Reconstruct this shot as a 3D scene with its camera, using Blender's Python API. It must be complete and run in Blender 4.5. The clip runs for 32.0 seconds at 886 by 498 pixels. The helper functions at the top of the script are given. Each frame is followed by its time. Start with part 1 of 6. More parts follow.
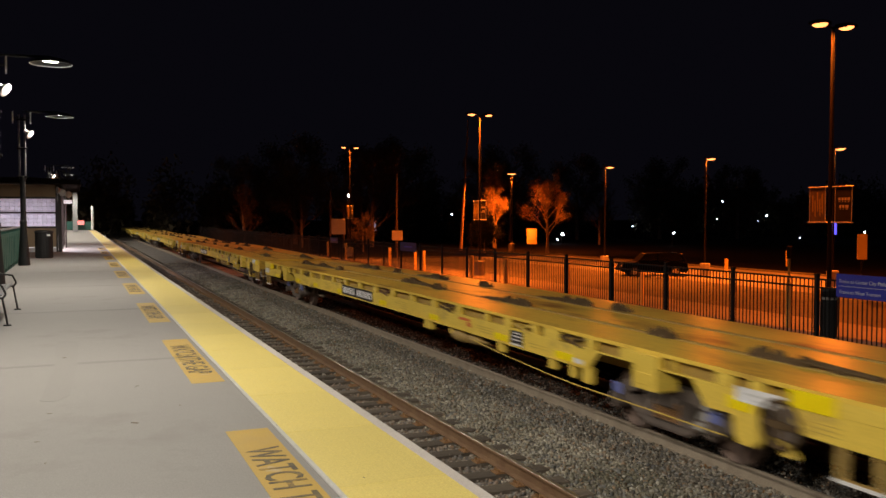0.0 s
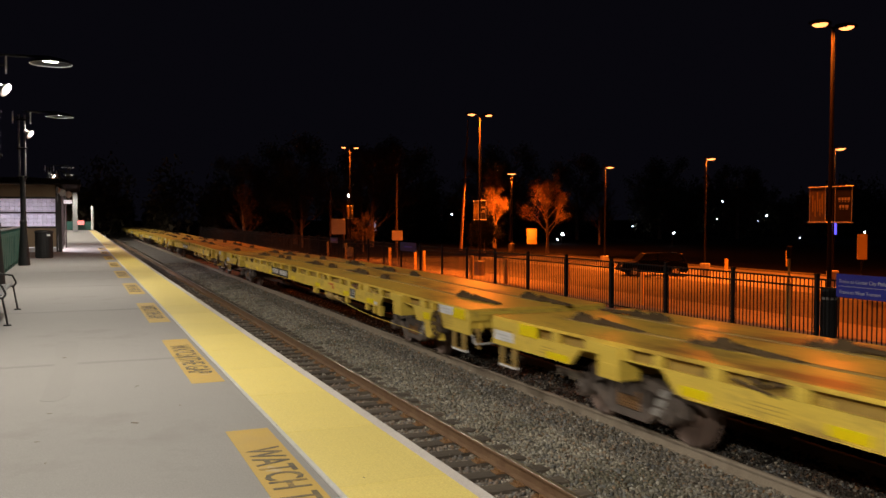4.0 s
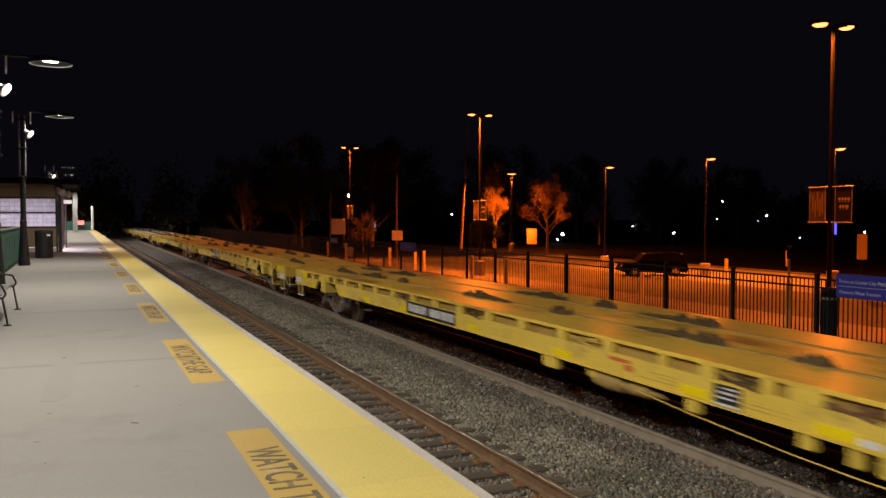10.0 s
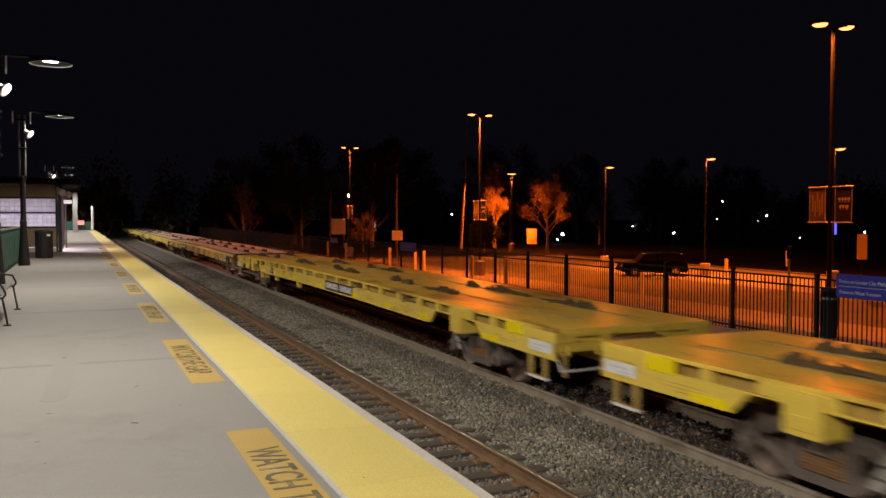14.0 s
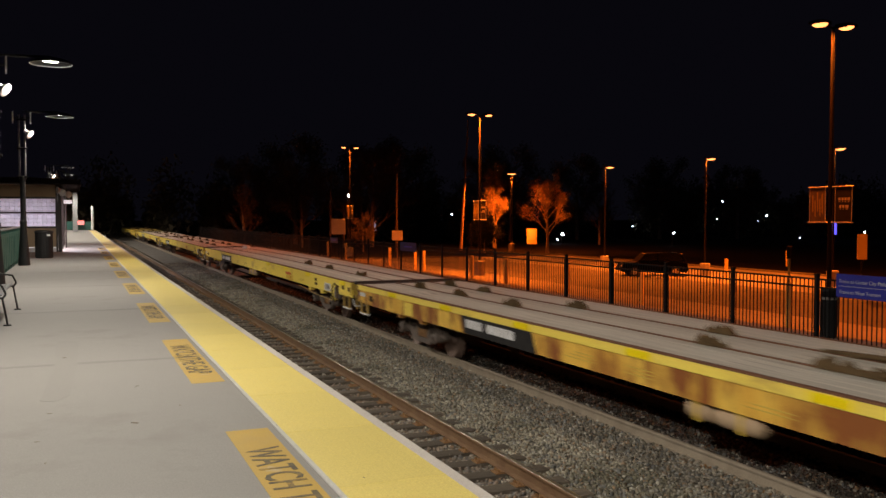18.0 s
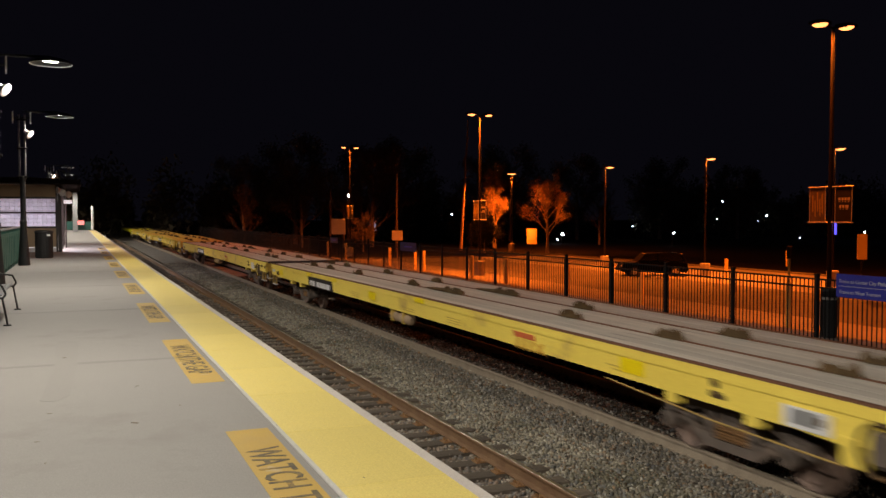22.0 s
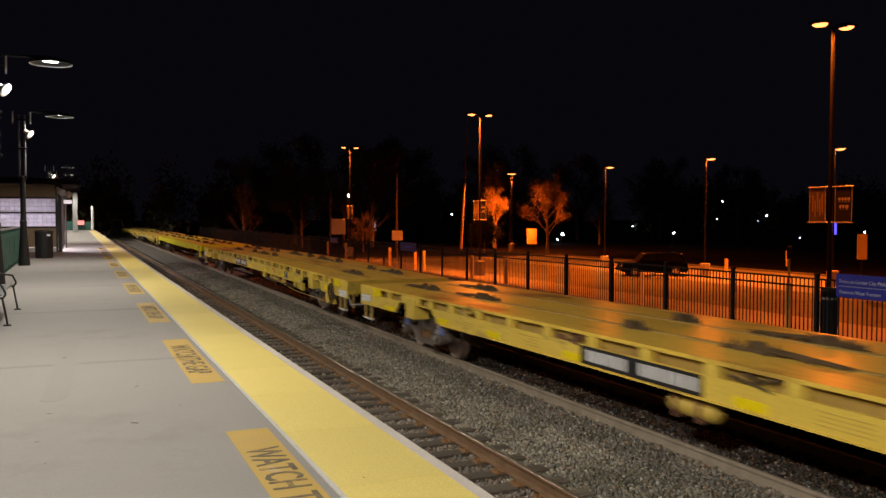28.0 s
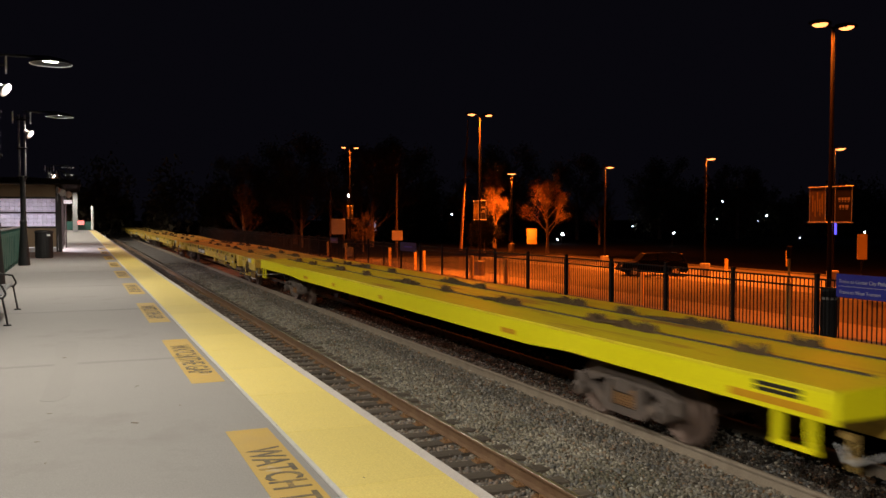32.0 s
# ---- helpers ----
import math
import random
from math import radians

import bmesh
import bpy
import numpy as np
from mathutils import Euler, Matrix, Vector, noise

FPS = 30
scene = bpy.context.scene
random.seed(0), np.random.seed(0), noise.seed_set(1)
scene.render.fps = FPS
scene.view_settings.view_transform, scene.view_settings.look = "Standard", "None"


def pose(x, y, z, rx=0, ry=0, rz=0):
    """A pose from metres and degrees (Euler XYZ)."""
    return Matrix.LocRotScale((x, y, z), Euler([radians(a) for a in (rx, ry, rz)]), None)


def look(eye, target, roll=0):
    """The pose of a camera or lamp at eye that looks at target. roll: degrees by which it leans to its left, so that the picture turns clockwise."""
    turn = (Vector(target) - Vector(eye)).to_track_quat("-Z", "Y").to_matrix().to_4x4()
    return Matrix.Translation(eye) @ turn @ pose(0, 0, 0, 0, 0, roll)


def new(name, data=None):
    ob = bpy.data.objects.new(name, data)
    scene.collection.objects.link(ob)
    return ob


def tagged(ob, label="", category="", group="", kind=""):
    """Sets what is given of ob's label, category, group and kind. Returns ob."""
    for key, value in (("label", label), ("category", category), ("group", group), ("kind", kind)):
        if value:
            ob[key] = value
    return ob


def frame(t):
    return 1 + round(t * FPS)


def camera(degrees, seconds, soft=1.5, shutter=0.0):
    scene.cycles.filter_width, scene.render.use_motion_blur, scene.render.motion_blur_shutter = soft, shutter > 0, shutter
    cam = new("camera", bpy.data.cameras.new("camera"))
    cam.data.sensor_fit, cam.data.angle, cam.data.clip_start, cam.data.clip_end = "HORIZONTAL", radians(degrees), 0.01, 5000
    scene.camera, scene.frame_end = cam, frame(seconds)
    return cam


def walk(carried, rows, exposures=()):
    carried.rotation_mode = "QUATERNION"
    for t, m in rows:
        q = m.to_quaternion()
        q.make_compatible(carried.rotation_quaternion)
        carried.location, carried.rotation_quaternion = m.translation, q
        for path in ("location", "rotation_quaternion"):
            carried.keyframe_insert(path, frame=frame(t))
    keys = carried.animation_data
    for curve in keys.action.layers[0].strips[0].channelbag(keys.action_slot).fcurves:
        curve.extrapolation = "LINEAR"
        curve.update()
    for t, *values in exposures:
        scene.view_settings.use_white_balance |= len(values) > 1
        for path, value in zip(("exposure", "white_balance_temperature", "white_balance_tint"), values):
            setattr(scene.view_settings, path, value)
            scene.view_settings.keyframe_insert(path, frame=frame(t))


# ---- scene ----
# World: x across the tracks (to the right), y along them, z up from the top of the rails.
CAM_Z = 2.94
cam = camera(54.57, 32.0, soft=1.5, shutter=0.5)
EYE = Vector((0.0, 0.0, CAM_Z))
YAW, PITCH = radians(23.14), radians(2.148)
AIM = EYE + Vector((math.sin(YAW) * math.cos(PITCH), math.cos(YAW) * math.cos(PITCH), -math.sin(PITCH)))
walk(cam, [(0.0, look(EYE, AIM)), (32.0, look(EYE, AIM))])

# ---- world and light ----
scene.view_settings.exposure = 0.0
world = bpy.data.worlds.new("night")
scene.world = world
world.use_nodes = True
world.node_tree.nodes["Background"].inputs[0].default_value = (0.40, 0.36, 0.62, 1)
world.node_tree.nodes["Background"].inputs[1].default_value = 0.0058

WHITE = (1.0, 0.915, 0.785)
SODIUM = (1.0, 0.165, 0.010)
P_WHITE, P_DOUBLE, P_SINGLE = 1480.0, (900.0, 4000.0, 2400.0), 3000.0


def disk_lamp(name, at, power, colour, size, target=None, spread=180):
    data = bpy.data.lights.new(name, "AREA")
    data.shape, data.size, data.energy, data.color, data.spread = "DISK", size, power, colour, radians(spread)
    ob = new(name, data)
    ob.matrix_basis = look(at, target or (at[0], at[1] + 0.001, at[2] - 1))
    return ob


def bulb(name, at, power, colour, radius):
    data = bpy.data.lights.new(name, "SPOT")
    data.energy, data.color, data.shadow_soft_size, data.spot_size, data.spot_blend = power, colour, radius, radians(166), 0.25
    ob = new(name, data)
    ob.location = at
    return ob


PLATFORM_LAMPS = [-12.45, -0.9, 10.65, 22.2, 33.75, 68.4, 79.95, 91.5, 103.05, 114.6]   # y of the posts
DOUBLE_LAMPS = [23.0, 52.2, 81.9]                              # y, at x = 25
SINGLE_LAMPS = [(37.9, 56.6, 6.8), (38.0, 45.1, 6.75), (39.5, 36.1, 6.8)]
for y in PLATFORM_LAMPS:
    # the unseen lamp by the eye is made stronger and set further back
    bulb("platform_light", (-3.38 if y == -0.9 else -0.48, y, 6.40), P_WHITE * (2.35 if y == -0.9 else 0.78 if 0 < y < 36 else 1.0), WHITE, 0.12)
for y, power in zip(DOUBLE_LAMPS, P_DOUBLE):
    for s in (-1, 1):
        disk_lamp("lot_light", (25 + 0.62 * s, y, 9.66), power, SODIUM, 0.4, None, 148 if y < 30 else 162)
for x, y, z in SINGLE_LAMPS:
    disk_lamp("lot_light", (x + 0.35, y, z - 0.12), P_SINGLE, SODIUM, 0.4, None, 174)
for s in (-1, 1):
    bulb("tree_lamp_light", (45.95 + 0.45 * s, 87.55, 7.64), 9000.0, SODIUM, 0.15)
disk_lamp("shelter_light", (-2.2, 49.5, 4.2), 700.0, (1.0, 0.88, 0.95), 0.6)

# ---- materials ----
def mat(name, base, dark=None, scale=6.0, rough=0.6, metal=0.0, bump=0.0, fine=60.0, stain=None, stain_scale=0.8,
        stain_at=0.55, stretch=(1, 1, 1), random_amount=0.0, spec=0.5, glow=None, glow_power=0.0):
    m = bpy.data.materials.new(name)
    m.use_nodes = True
    nt = m.node_tree
    n, l = nt.nodes, nt.links
    b = n["Principled BSDF"]
    b.inputs["Roughness"].default_value, b.inputs["Metallic"].default_value = rough, metal
    b.inputs["Specular IOR Level"].default_value = spec
    if glow:
        b.inputs["Base Color"].default_value = (*base, 1)
        b.inputs["Emission Color"].default_value = (*glow, 1)
        b.inputs["Emission Strength"].default_value = glow_power
        return m
    dark = dark or tuple(c * 0.72 for c in base)
    tc, mp = n.new("ShaderNodeTexCoord"), n.new("ShaderNodeMapping")
    mp.inputs["Scale"].default_value = stretch
    l.new(tc.outputs["Object"], mp.inputs["Vector"])

    def noise_tex(s, detail, rough_n=0.55):
        t = n.new("ShaderNodeTexNoise")
        t.inputs["Scale"].default_value, t.inputs["Detail"].default_value, t.inputs["Roughness"].default_value = s, detail, rough_n
        l.new(mp.outputs[0], t.inputs["Vector"])
        return t

    def mix(fac, a, c):
        x = n.new("ShaderNodeMix")
        x.data_type = "RGBA"
        for sock, val in ((x.inputs[0], fac), (x.inputs[6], a), (x.inputs[7], c)):
            if hasattr(val, "node"):
                l.new(val, sock)
            else:
                sock.default_value = val if isinstance(val, float) else (*val, 1)
        return x.outputs[2]

    def ramp(src, lo, hi):
        r = n.new("ShaderNodeMapRange")
        r.inputs[1].default_value, r.inputs[2].default_value = lo, hi
        l.new(src, r.inputs[0])
        return r.outputs[0]

    big, small = noise_tex(scale, 5), noise_tex(fine, 3)
    col = mix(ramp(big.outputs["Fac"], 0.35, 0.68), dark, base)
    grain = ramp(small.outputs["Fac"], 0.25, 0.75)
    col = mix(0.35, col, mix(grain, tuple(c * 0.6 for c in base), tuple(min(1, c * 1.3) for c in base)))
    if stain:
        st = noise_tex(stain_scale, 7, 0.65)
        col = mix(ramp(st.outputs["Fac"], stain_at, stain_at + 0.14), col, stain)
    if random_amount:
        oi, hs = n.new("ShaderNodeObjectInfo"), n.new("ShaderNodeHueSaturation")
        r = n.new("ShaderNodeMapRange")
        r.inputs[3].default_value, r.inputs[4].default_value = 1 - random_amount, 1 + random_amount
        l.new(oi.outputs["Random"], r.inputs[0])
        l.new(r.outputs[0], hs.inputs["Value"])
        l.new(col, hs.inputs["Color"])
        col = hs.outputs[0]
    l.new(col, b.inputs["Base Color"])
    rr = n.new("ShaderNodeMapRange")
    rr.inputs[3].default_value, rr.inputs[4].default_value = max(0.02, rough - 0.12), min(1, rough + 0.15)
    l.new(big.outputs["Fac"], rr.inputs[0])
    l.new(rr.outputs[0], b.inputs["Roughness"])
    if bump:
        bp = n.new("ShaderNodeBump")
        bp.inputs["Strength"].default_value, bp.inputs["Distance"].default_value = 0.6, bump
        l.new(small.outputs["Fac"], bp.inputs["Height"])
        l.new(bp.outputs[0], b.inputs["Normal"])
    return m


CONCRETE = mat("concrete", (0.296, 0.285, 0.270), (0.262, 0.251, 0.238), 0.9, 0.8, 0, 0.002, 90, (0.225, 0.21, 0.195), 0.5, 0.60)
DIRTY = mat("dirty_concrete", (0.258, 0.247, 0.234), (0.225, 0.215, 0.203), 1.6, 0.8, 0, 0.002, 90)
SCUFFED = mat("scuffed_concrete", (0.286, 0.275, 0.260), (0.252, 0.241, 0.228), 1.6, 0.8, 0, 0.002, 90)
EDGE_CONCRETE = mat("edge_concrete", (0.58, 0.535, 0.50), (0.47, 0.43, 0.40), 2.0, 0.8, 0, 0.002, 90)
TACTILE = mat("tactile_yellow", (0.80, 0.65, 0.20), (0.74, 0.595, 0.18), 1.2, 0.55, 0, 0.0, 90, (0.62, 0.51, 0.16), 0.7, 0.62, random_amount=0.05)
MARK = mat("mark_ochre", (0.52, 0.345, 0.075), (0.45, 0.31, 0.085), 4, 0.7, 0, 0.001, 90, (0.50, 0.42, 0.30), 3.0, 0.62)
MARK_TEXT = mat("mark_text", (0.085, 0.07, 0.05), (0.20, 0.15, 0.065), 9, 0.7, 0, 0, 60, (0.52, 0.33, 0.045), 4.0, 0.56)
WHITE_LINE = mat("white_line", (0.58, 0.57, 0.57), (0.46, 0.45, 0.44), 4, 0.7)
JOINT = mat("joint_filler", (0.20, 0.19, 0.18))
BALLAST = mat("ballast", (0.20, 0.182, 0.165), (0.10, 0.09, 0.082), 14, 0.9, 0, 0.03, 40, (0.10, 0.075, 0.055), 0.9, 0.5)
BROWN_STONE = mat("brown_stone", (0.28, 0.225, 0.175), (0.16, 0.125, 0.10), 9, 0.85, 0, 0.002, 90)
STONE = mat("ballast_stone", (0.33, 0.30, 0.235), (0.21, 0.19, 0.145), 5, 0.85, 0, 0.002, 90, (0.13, 0.12, 0.085), 0.55, 0.50)
TIE = mat("tie_wood", (0.135, 0.108, 0.080), (0.060, 0.047, 0.036), 5, 0.9, 0, 0.008, 40, (0.21, 0.16, 0.115), 2.5, 0.58, stretch=(0.25, 1.4, 1), random_amount=0.35)
RAIL_RUST = mat("rail_rust", (0.21, 0.125, 0.065), (0.12, 0.06, 0.03), 5, 0.75, 0.2, 0.002, 60)
# far-track ties: the dark below the cars is put into the colour
TIE_SHADED = mat("shaded_tie_wood", (0.040, 0.034, 0.030), (0.022, 0.019, 0.017), 5, 0.9, 0, 0.008, 40, (0.075, 0.062, 0.05), 2.5, 0.6, stretch=(0.25, 1.4, 1), random_amount=0.3, spec=0.2)
# ballast below the cars: full and partial shade put into the colour
SHADED_STONE = mat("shaded_stone", (0.022, 0.020, 0.018), (0.014, 0.013, 0.012), 5, 0.95, 0, 0.002, 90, spec=0.03)
HALF_SHADE_STONE = mat("half_shade_stone", (0.078, 0.066, 0.054), (0.048, 0.040, 0.033), 5, 0.92, 0, 0.002, 90, (0.05, 0.042, 0.034), 0.55, 0.50, spec=0.2)
DARKER_STONE = mat("darker_stone", (0.225, 0.197, 0.157), (0.135, 0.118, 0.094), 5, 0.9, 0, 0.002, 90, (0.11, 0.098, 0.075), 0.55, 0.50)
RAIL_TOP = mat("rail_top", (0.46, 0.40, 0.34), (0.32, 0.265, 0.21), 3, 0.36, 0.9, 0, 60, stretch=(1, 0.05, 1))
RAIL_DULL = mat("rail_dull", (0.31, 0.26, 0.20), (0.21, 0.17, 0.13), 4, 0.9, 0, 0.002, 60, spec=0.12)
PLATE = mat("tie_plate_rust", (0.34, 0.18, 0.07), (0.13, 0.07, 0.035), 8, 0.8, 0.1, 0.003, 60)
YELLOW = mat("car_yellow", (0.78, 0.56, 0.085), (0.64, 0.445, 0.065), 1.6, 0.5, 0, 0.0015, 50, (0.36, 0.235, 0.06), 1.6, 0.53, stretch=(1, 0.45, 1.2))
DECK = mat("deck_yellow", (0.88, 0.58, 0.09), (0.66, 0.42, 0.065), 0.9, 0.33, 0, 0.0014, 14, (0.30, 0.165, 0.045), 1.1, 0.53, stretch=(1, 0.35, 1), spec=0.24)
WEB = mat("web_yellow", (0.62, 0.43, 0.07), (0.44, 0.30, 0.055), 3, 0.6, 0, 0.002, 50, (0.16, 0.10, 0.04), 2.5, 0.60)
PALE = mat("car_pale_yellow", (0.92, 0.69, 0.115), (0.83, 0.60, 0.095), 1.2, 0.5, 0, 0.0015, 50, (0.50, 0.33, 0.09), 1.3, 0.55, stretch=(1, 0.6, 1.2))
RUSTY = mat("car_rusty_yellow", (0.84, 0.55, 0.085), (0.62, 0.28, 0.032), 2.0, 0.6, 0, 0.002, 50, (0.24, 0.075, 0.014), 1.7, 0.44, stretch=(1, 0.9, 0.4))
BRIGHT = mat("car_bright_yellow", (0.92, 0.82, 0.008), (0.84, 0.74, 0.008), 1.2, 0.38, 0, 0.001, 50)
BRIGHT_DECK = mat("bright_deck", (0.80, 0.68, 0.012), (0.68, 0.55, 0.015), 1.0, 0.5, 0, 0.0015, 40, (0.42, 0.19, 0.04), 1.3, 0.52, stretch=(1.8, 0.2, 1))
PLANK = mat("grey_plank", (0.72, 0.665, 0.575), (0.52, 0.475, 0.41), 2.5, 0.85, 0, 0.004, 35, (0.18, 0.15, 0.13), 0.9, 0.62, stretch=(3, 0.3, 1), random_amount=0.14)
RUST = mat("rust_brown", (0.20, 0.085, 0.04), (0.09, 0.045, 0.025), 4, 0.85, 0, 0.003, 50)
IRON = mat("dark_iron", (0.07, 0.055, 0.048), (0.03, 0.025, 0.023), 5, 0.7, 0.2, 0.003, 50, (0.16, 0.09, 0.05), 2.0, 0.60)
TRUCK = mat("truck_steel", (0.15, 0.118, 0.10), (0.07, 0.056, 0.048), 4, 0.75, 0.1, 0.003, 50, (0.24, 0.17, 0.13), 2.0, 0.58)
WHEEL = mat("wheel_steel", (0.22, 0.15, 0.12), (0.11, 0.078, 0.065), 6, 0.6, 0.3, 0.002, 50, (0.2, 0.13, 0.09), 3, 0.6)
CAP_BLUE = mat("cap_blue", (0.16, 0.19, 0.46), (0.12, 0.14, 0.34), 8, 0.5)
BLACK = mat("black_paint", (0.014, 0.014, 0.015), (0.022, 0.02, 0.02), 5, 0.55, spec=0.3)
PANEL_WHITE = mat("panel_white", (0.78, 0.78, 0.82), (0.54, 0.52, 0.50), 4, 0.5)
LEVER = mat("lever_grey", (0.36, 0.35, 0.33), (0.22, 0.20, 0.18), 5, 0.7)
# pocket shade under the deck edge is put into this darker brown
INNER_SHADED = mat("inner_web_shaded", (0.42, 0.27, 0.05), (0.27, 0.165, 0.035), 3, 0.7, 0, 0.002, 50, (0.10, 0.06, 0.025), 2.5, 0.58)
STEP = mat("step_strap_brown", (0.44, 0.29, 0.075), (0.25, 0.16, 0.05), 5, 0.7, 0, 0.002, 50, (0.10, 0.06, 0.03), 3.0, 0.58)
LETTER_GREY = mat("letter_grey", (0.62, 0.62, 0.62), (0.40, 0.40, 0.40), 6, 0.6)
RED_PAINT = mat("red_paint", (0.60, 0.12, 0.03), (0.48, 0.11, 0.03), 5, 0.6)
OCHRE = mat("ochre_paint", (0.66, 0.38, 0.04), (0.52, 0.27, 0.035), 5, 0.6)
REFLECT = mat("reflective_yellow", (0.92, 0.69, 0.004), (0.86, 0.62, 0.004), 5, 0.35)
ORANGE_TAPE = mat("orange_tape", (0.66, 0.34, 0.01), (0.56, 0.27, 0.01), 5, 0.4)
ASPHALT = mat("asphalt", (0.10, 0.088, 0.078), (0.055, 0.049, 0.044), 0.30, 0.9, 0, 0.003, 30, (0.022, 0.021, 0.020), 0.16, 0.52, stretch=(0.5, 1.3, 1))
BAY = mat("worn_bay", (0.22, 0.197, 0.170), (0.14, 0.125, 0.11), 0.45, 0.85, 0, 0.003, 30, (0.05, 0.046, 0.042), 0.20, 0.60, stretch=(1.2, 0.8, 1))
# black stands for the shade under the train
SHADED_BED = mat("oily_bed", (0.022, 0.020, 0.018), (0.014, 0.013, 0.012), 8, 0.95, 0, 0.02, 40, spec=0.03)
# near-black: the lack of light on the night ground is in the colour
GROUND = mat("ground_unlit", (0.013, 0.011, 0.008), (0.008, 0.007, 0.005), 1.5, 1.0, 0, 0.01, 30, spec=0.02)
FENCE = mat("fence_black", (0.008, 0.008, 0.009), (0.012, 0.011, 0.011), 6, 0.7, spec=0.15)
NAVY = mat("sign_navy", (0.010, 0.014, 0.085), (0.008, 0.011, 0.06), 3, 0.5)
BLUE = mat("sign_blue", (0.025, 0.032, 0.40), (0.018, 0.024, 0.31), 3, 0.4)
SIGN_TEXT = mat("sign_text", (0.75, 0.76, 0.80))
POLE = mat("pole_paint", (0.014, 0.0125, 0.012), (0.010, 0.009, 0.0085), 5, 0.8, spec=0.08)
POST_GREY = mat("post_grey", (0.10, 0.095, 0.105), (0.07, 0.067, 0.073), 4, 0.4)
STEEL = mat("galvanised_steel", (0.42, 0.43, 0.44), (0.33, 0.33, 0.34), 5, 0.45, 0.5)
PEDESTAL = mat("pedestal_concrete", (0.33, 0.31, 0.28), (0.22, 0.20, 0.18), 3, 0.85, 0, 0.003, 50)
DRY = mat("dry_scrap", (0.20, 0.16, 0.12), (0.14, 0.11, 0.08), 9, 0.9)
BARK = mat("bark", (0.22, 0.17, 0.12), (0.12, 0.09, 0.065), 7, 0.9, 0, 0.01, 30, stretch=(1, 1, 0.3))
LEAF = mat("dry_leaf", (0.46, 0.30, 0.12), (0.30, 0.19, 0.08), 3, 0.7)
# for trees and poles in weak light; the dimness is put into the colour
DIM_LIGHT_LEAF = mat("dim_light_leaf", (0.075, 0.046, 0.025), (0.045, 0.027, 0.016), 3, 0.8)
TIMBER = mat("timber", (0.27, 0.18, 0.125), (0.16, 0.105, 0.07), 7, 0.9, 0, 0.01, 30, stretch=(1, 1, 0.3))
GREEN_LEAF = mat("evergreen_leaf", (0.12, 0.092, 0.05), (0.07, 0.056, 0.03), 2, 0.8)
GREEN = mat("green_paint", (0.036, 0.135, 0.108), (0.025, 0.10, 0.082), 3, 0.5)
TAN = mat("tan_panel", (0.42, 0.30, 0.19), (0.36, 0.25, 0.15), 2, 0.7)
ROOF = mat("roof_felt", (0.018, 0.015, 0.014), (0.012, 0.010, 0.010), 3, 0.95, spec=0.0)
SEAT = mat("seat_grey", (0.15, 0.15, 0.155), (0.10, 0.10, 0.105), 5, 0.3)
BROWN = mat("brown_steel", (0.032, 0.022, 0.02), (0.022, 0.016, 0.014), 4, 0.5)
HITCH = mat("hitch_steel", (0.125, 0.082, 0.042), (0.05, 0.033, 0.019), 7, 0.9, 0, 0.003, 50, (0.17, 0.085, 0.035), 4.0, 0.57, spec=0.08)
CREAM = mat("cream_sign", (0.78, 0.68, 0.5), (0.68, 0.58, 0.42), 3, 0.6)
BANNER = mat("banner_cloth", (0.20, 0.145, 0.085), (0.12, 0.085, 0.05), 5, 0.8)
BOLLARD = mat("bollard_yellow", (0.80, 0.56, 0.15), (0.64, 0.44, 0.11), 4, 0.6)
LENS_WHITE = mat("lens_white", (0.8, 0.8, 0.8), glow=(1.0, 0.96, 0.90), glow_power=14.0)
DISC = mat("disc_grey", (0.022, 0.022, 0.026), (0.016, 0.016, 0.02), 3, 0.5)
LENS_SODIUM = mat("lens_sodium", (0.8, 0.6, 0.4), glow=(1.0, 0.31, 0.09), glow_power=3.2)
LENS_COOL = mat("lens_cool", (0.8, 0.8, 0.9), glow=(0.75, 0.87, 1.0), glow_power=26.0)
LENS_FAINT = mat("lens_faint", (0.5, 0.5, 0.6), glow=(0.55, 0.62, 1.0), glow_power=0.30)
LENS_BLUE = mat("lens_blue", (0.2, 0.2, 0.9), glow=(0.13, 0.10, 1.0), glow_power=1.5)
LENS_RED = mat("lens_red", (0.9, 0.2, 0.2), glow=(1.0, 0.25, 0.22), glow_power=1.2)


# ---- mesh helpers ----
def box(bm, x0, x1, y0, y1, z0, z1):
    v = [bm.verts.new((x, y, z)) for z in (z0, z1) for y in (y0, y1) for x in (x0, x1)]
    for f in ((0, 2, 3, 1), (4, 5, 7, 6), (0, 1, 5, 4), (2, 6, 7, 3), (0, 4, 6, 2), (1, 3, 7, 5)):
        bm.faces.new([v[i] for i in f])
    return bm


def rod(bm, a, b, r0, r1=None, seg=10):
    a, b = Vector(a), Vector(b)
    r1 = r0 if r1 is None else r1
    q = (b - a).to_track_quat("Z", "Y")
    rings = []
    for c, r in ((a, r0), (b, r1)):
        rings.append([bm.verts.new(c + q @ Vector((r * math.cos(2 * math.pi * i / seg), r * math.sin(2 * math.pi * i / seg), 0))) for i in range(seg)])
    for i in range(seg):
        j = (i + 1) % seg
        bm.faces.new((rings[0][i], rings[0][j], rings[1][j], rings[1][i]))
    bm.faces.new(rings[0][::-1])
    bm.faces.new(rings[1])
    return bm


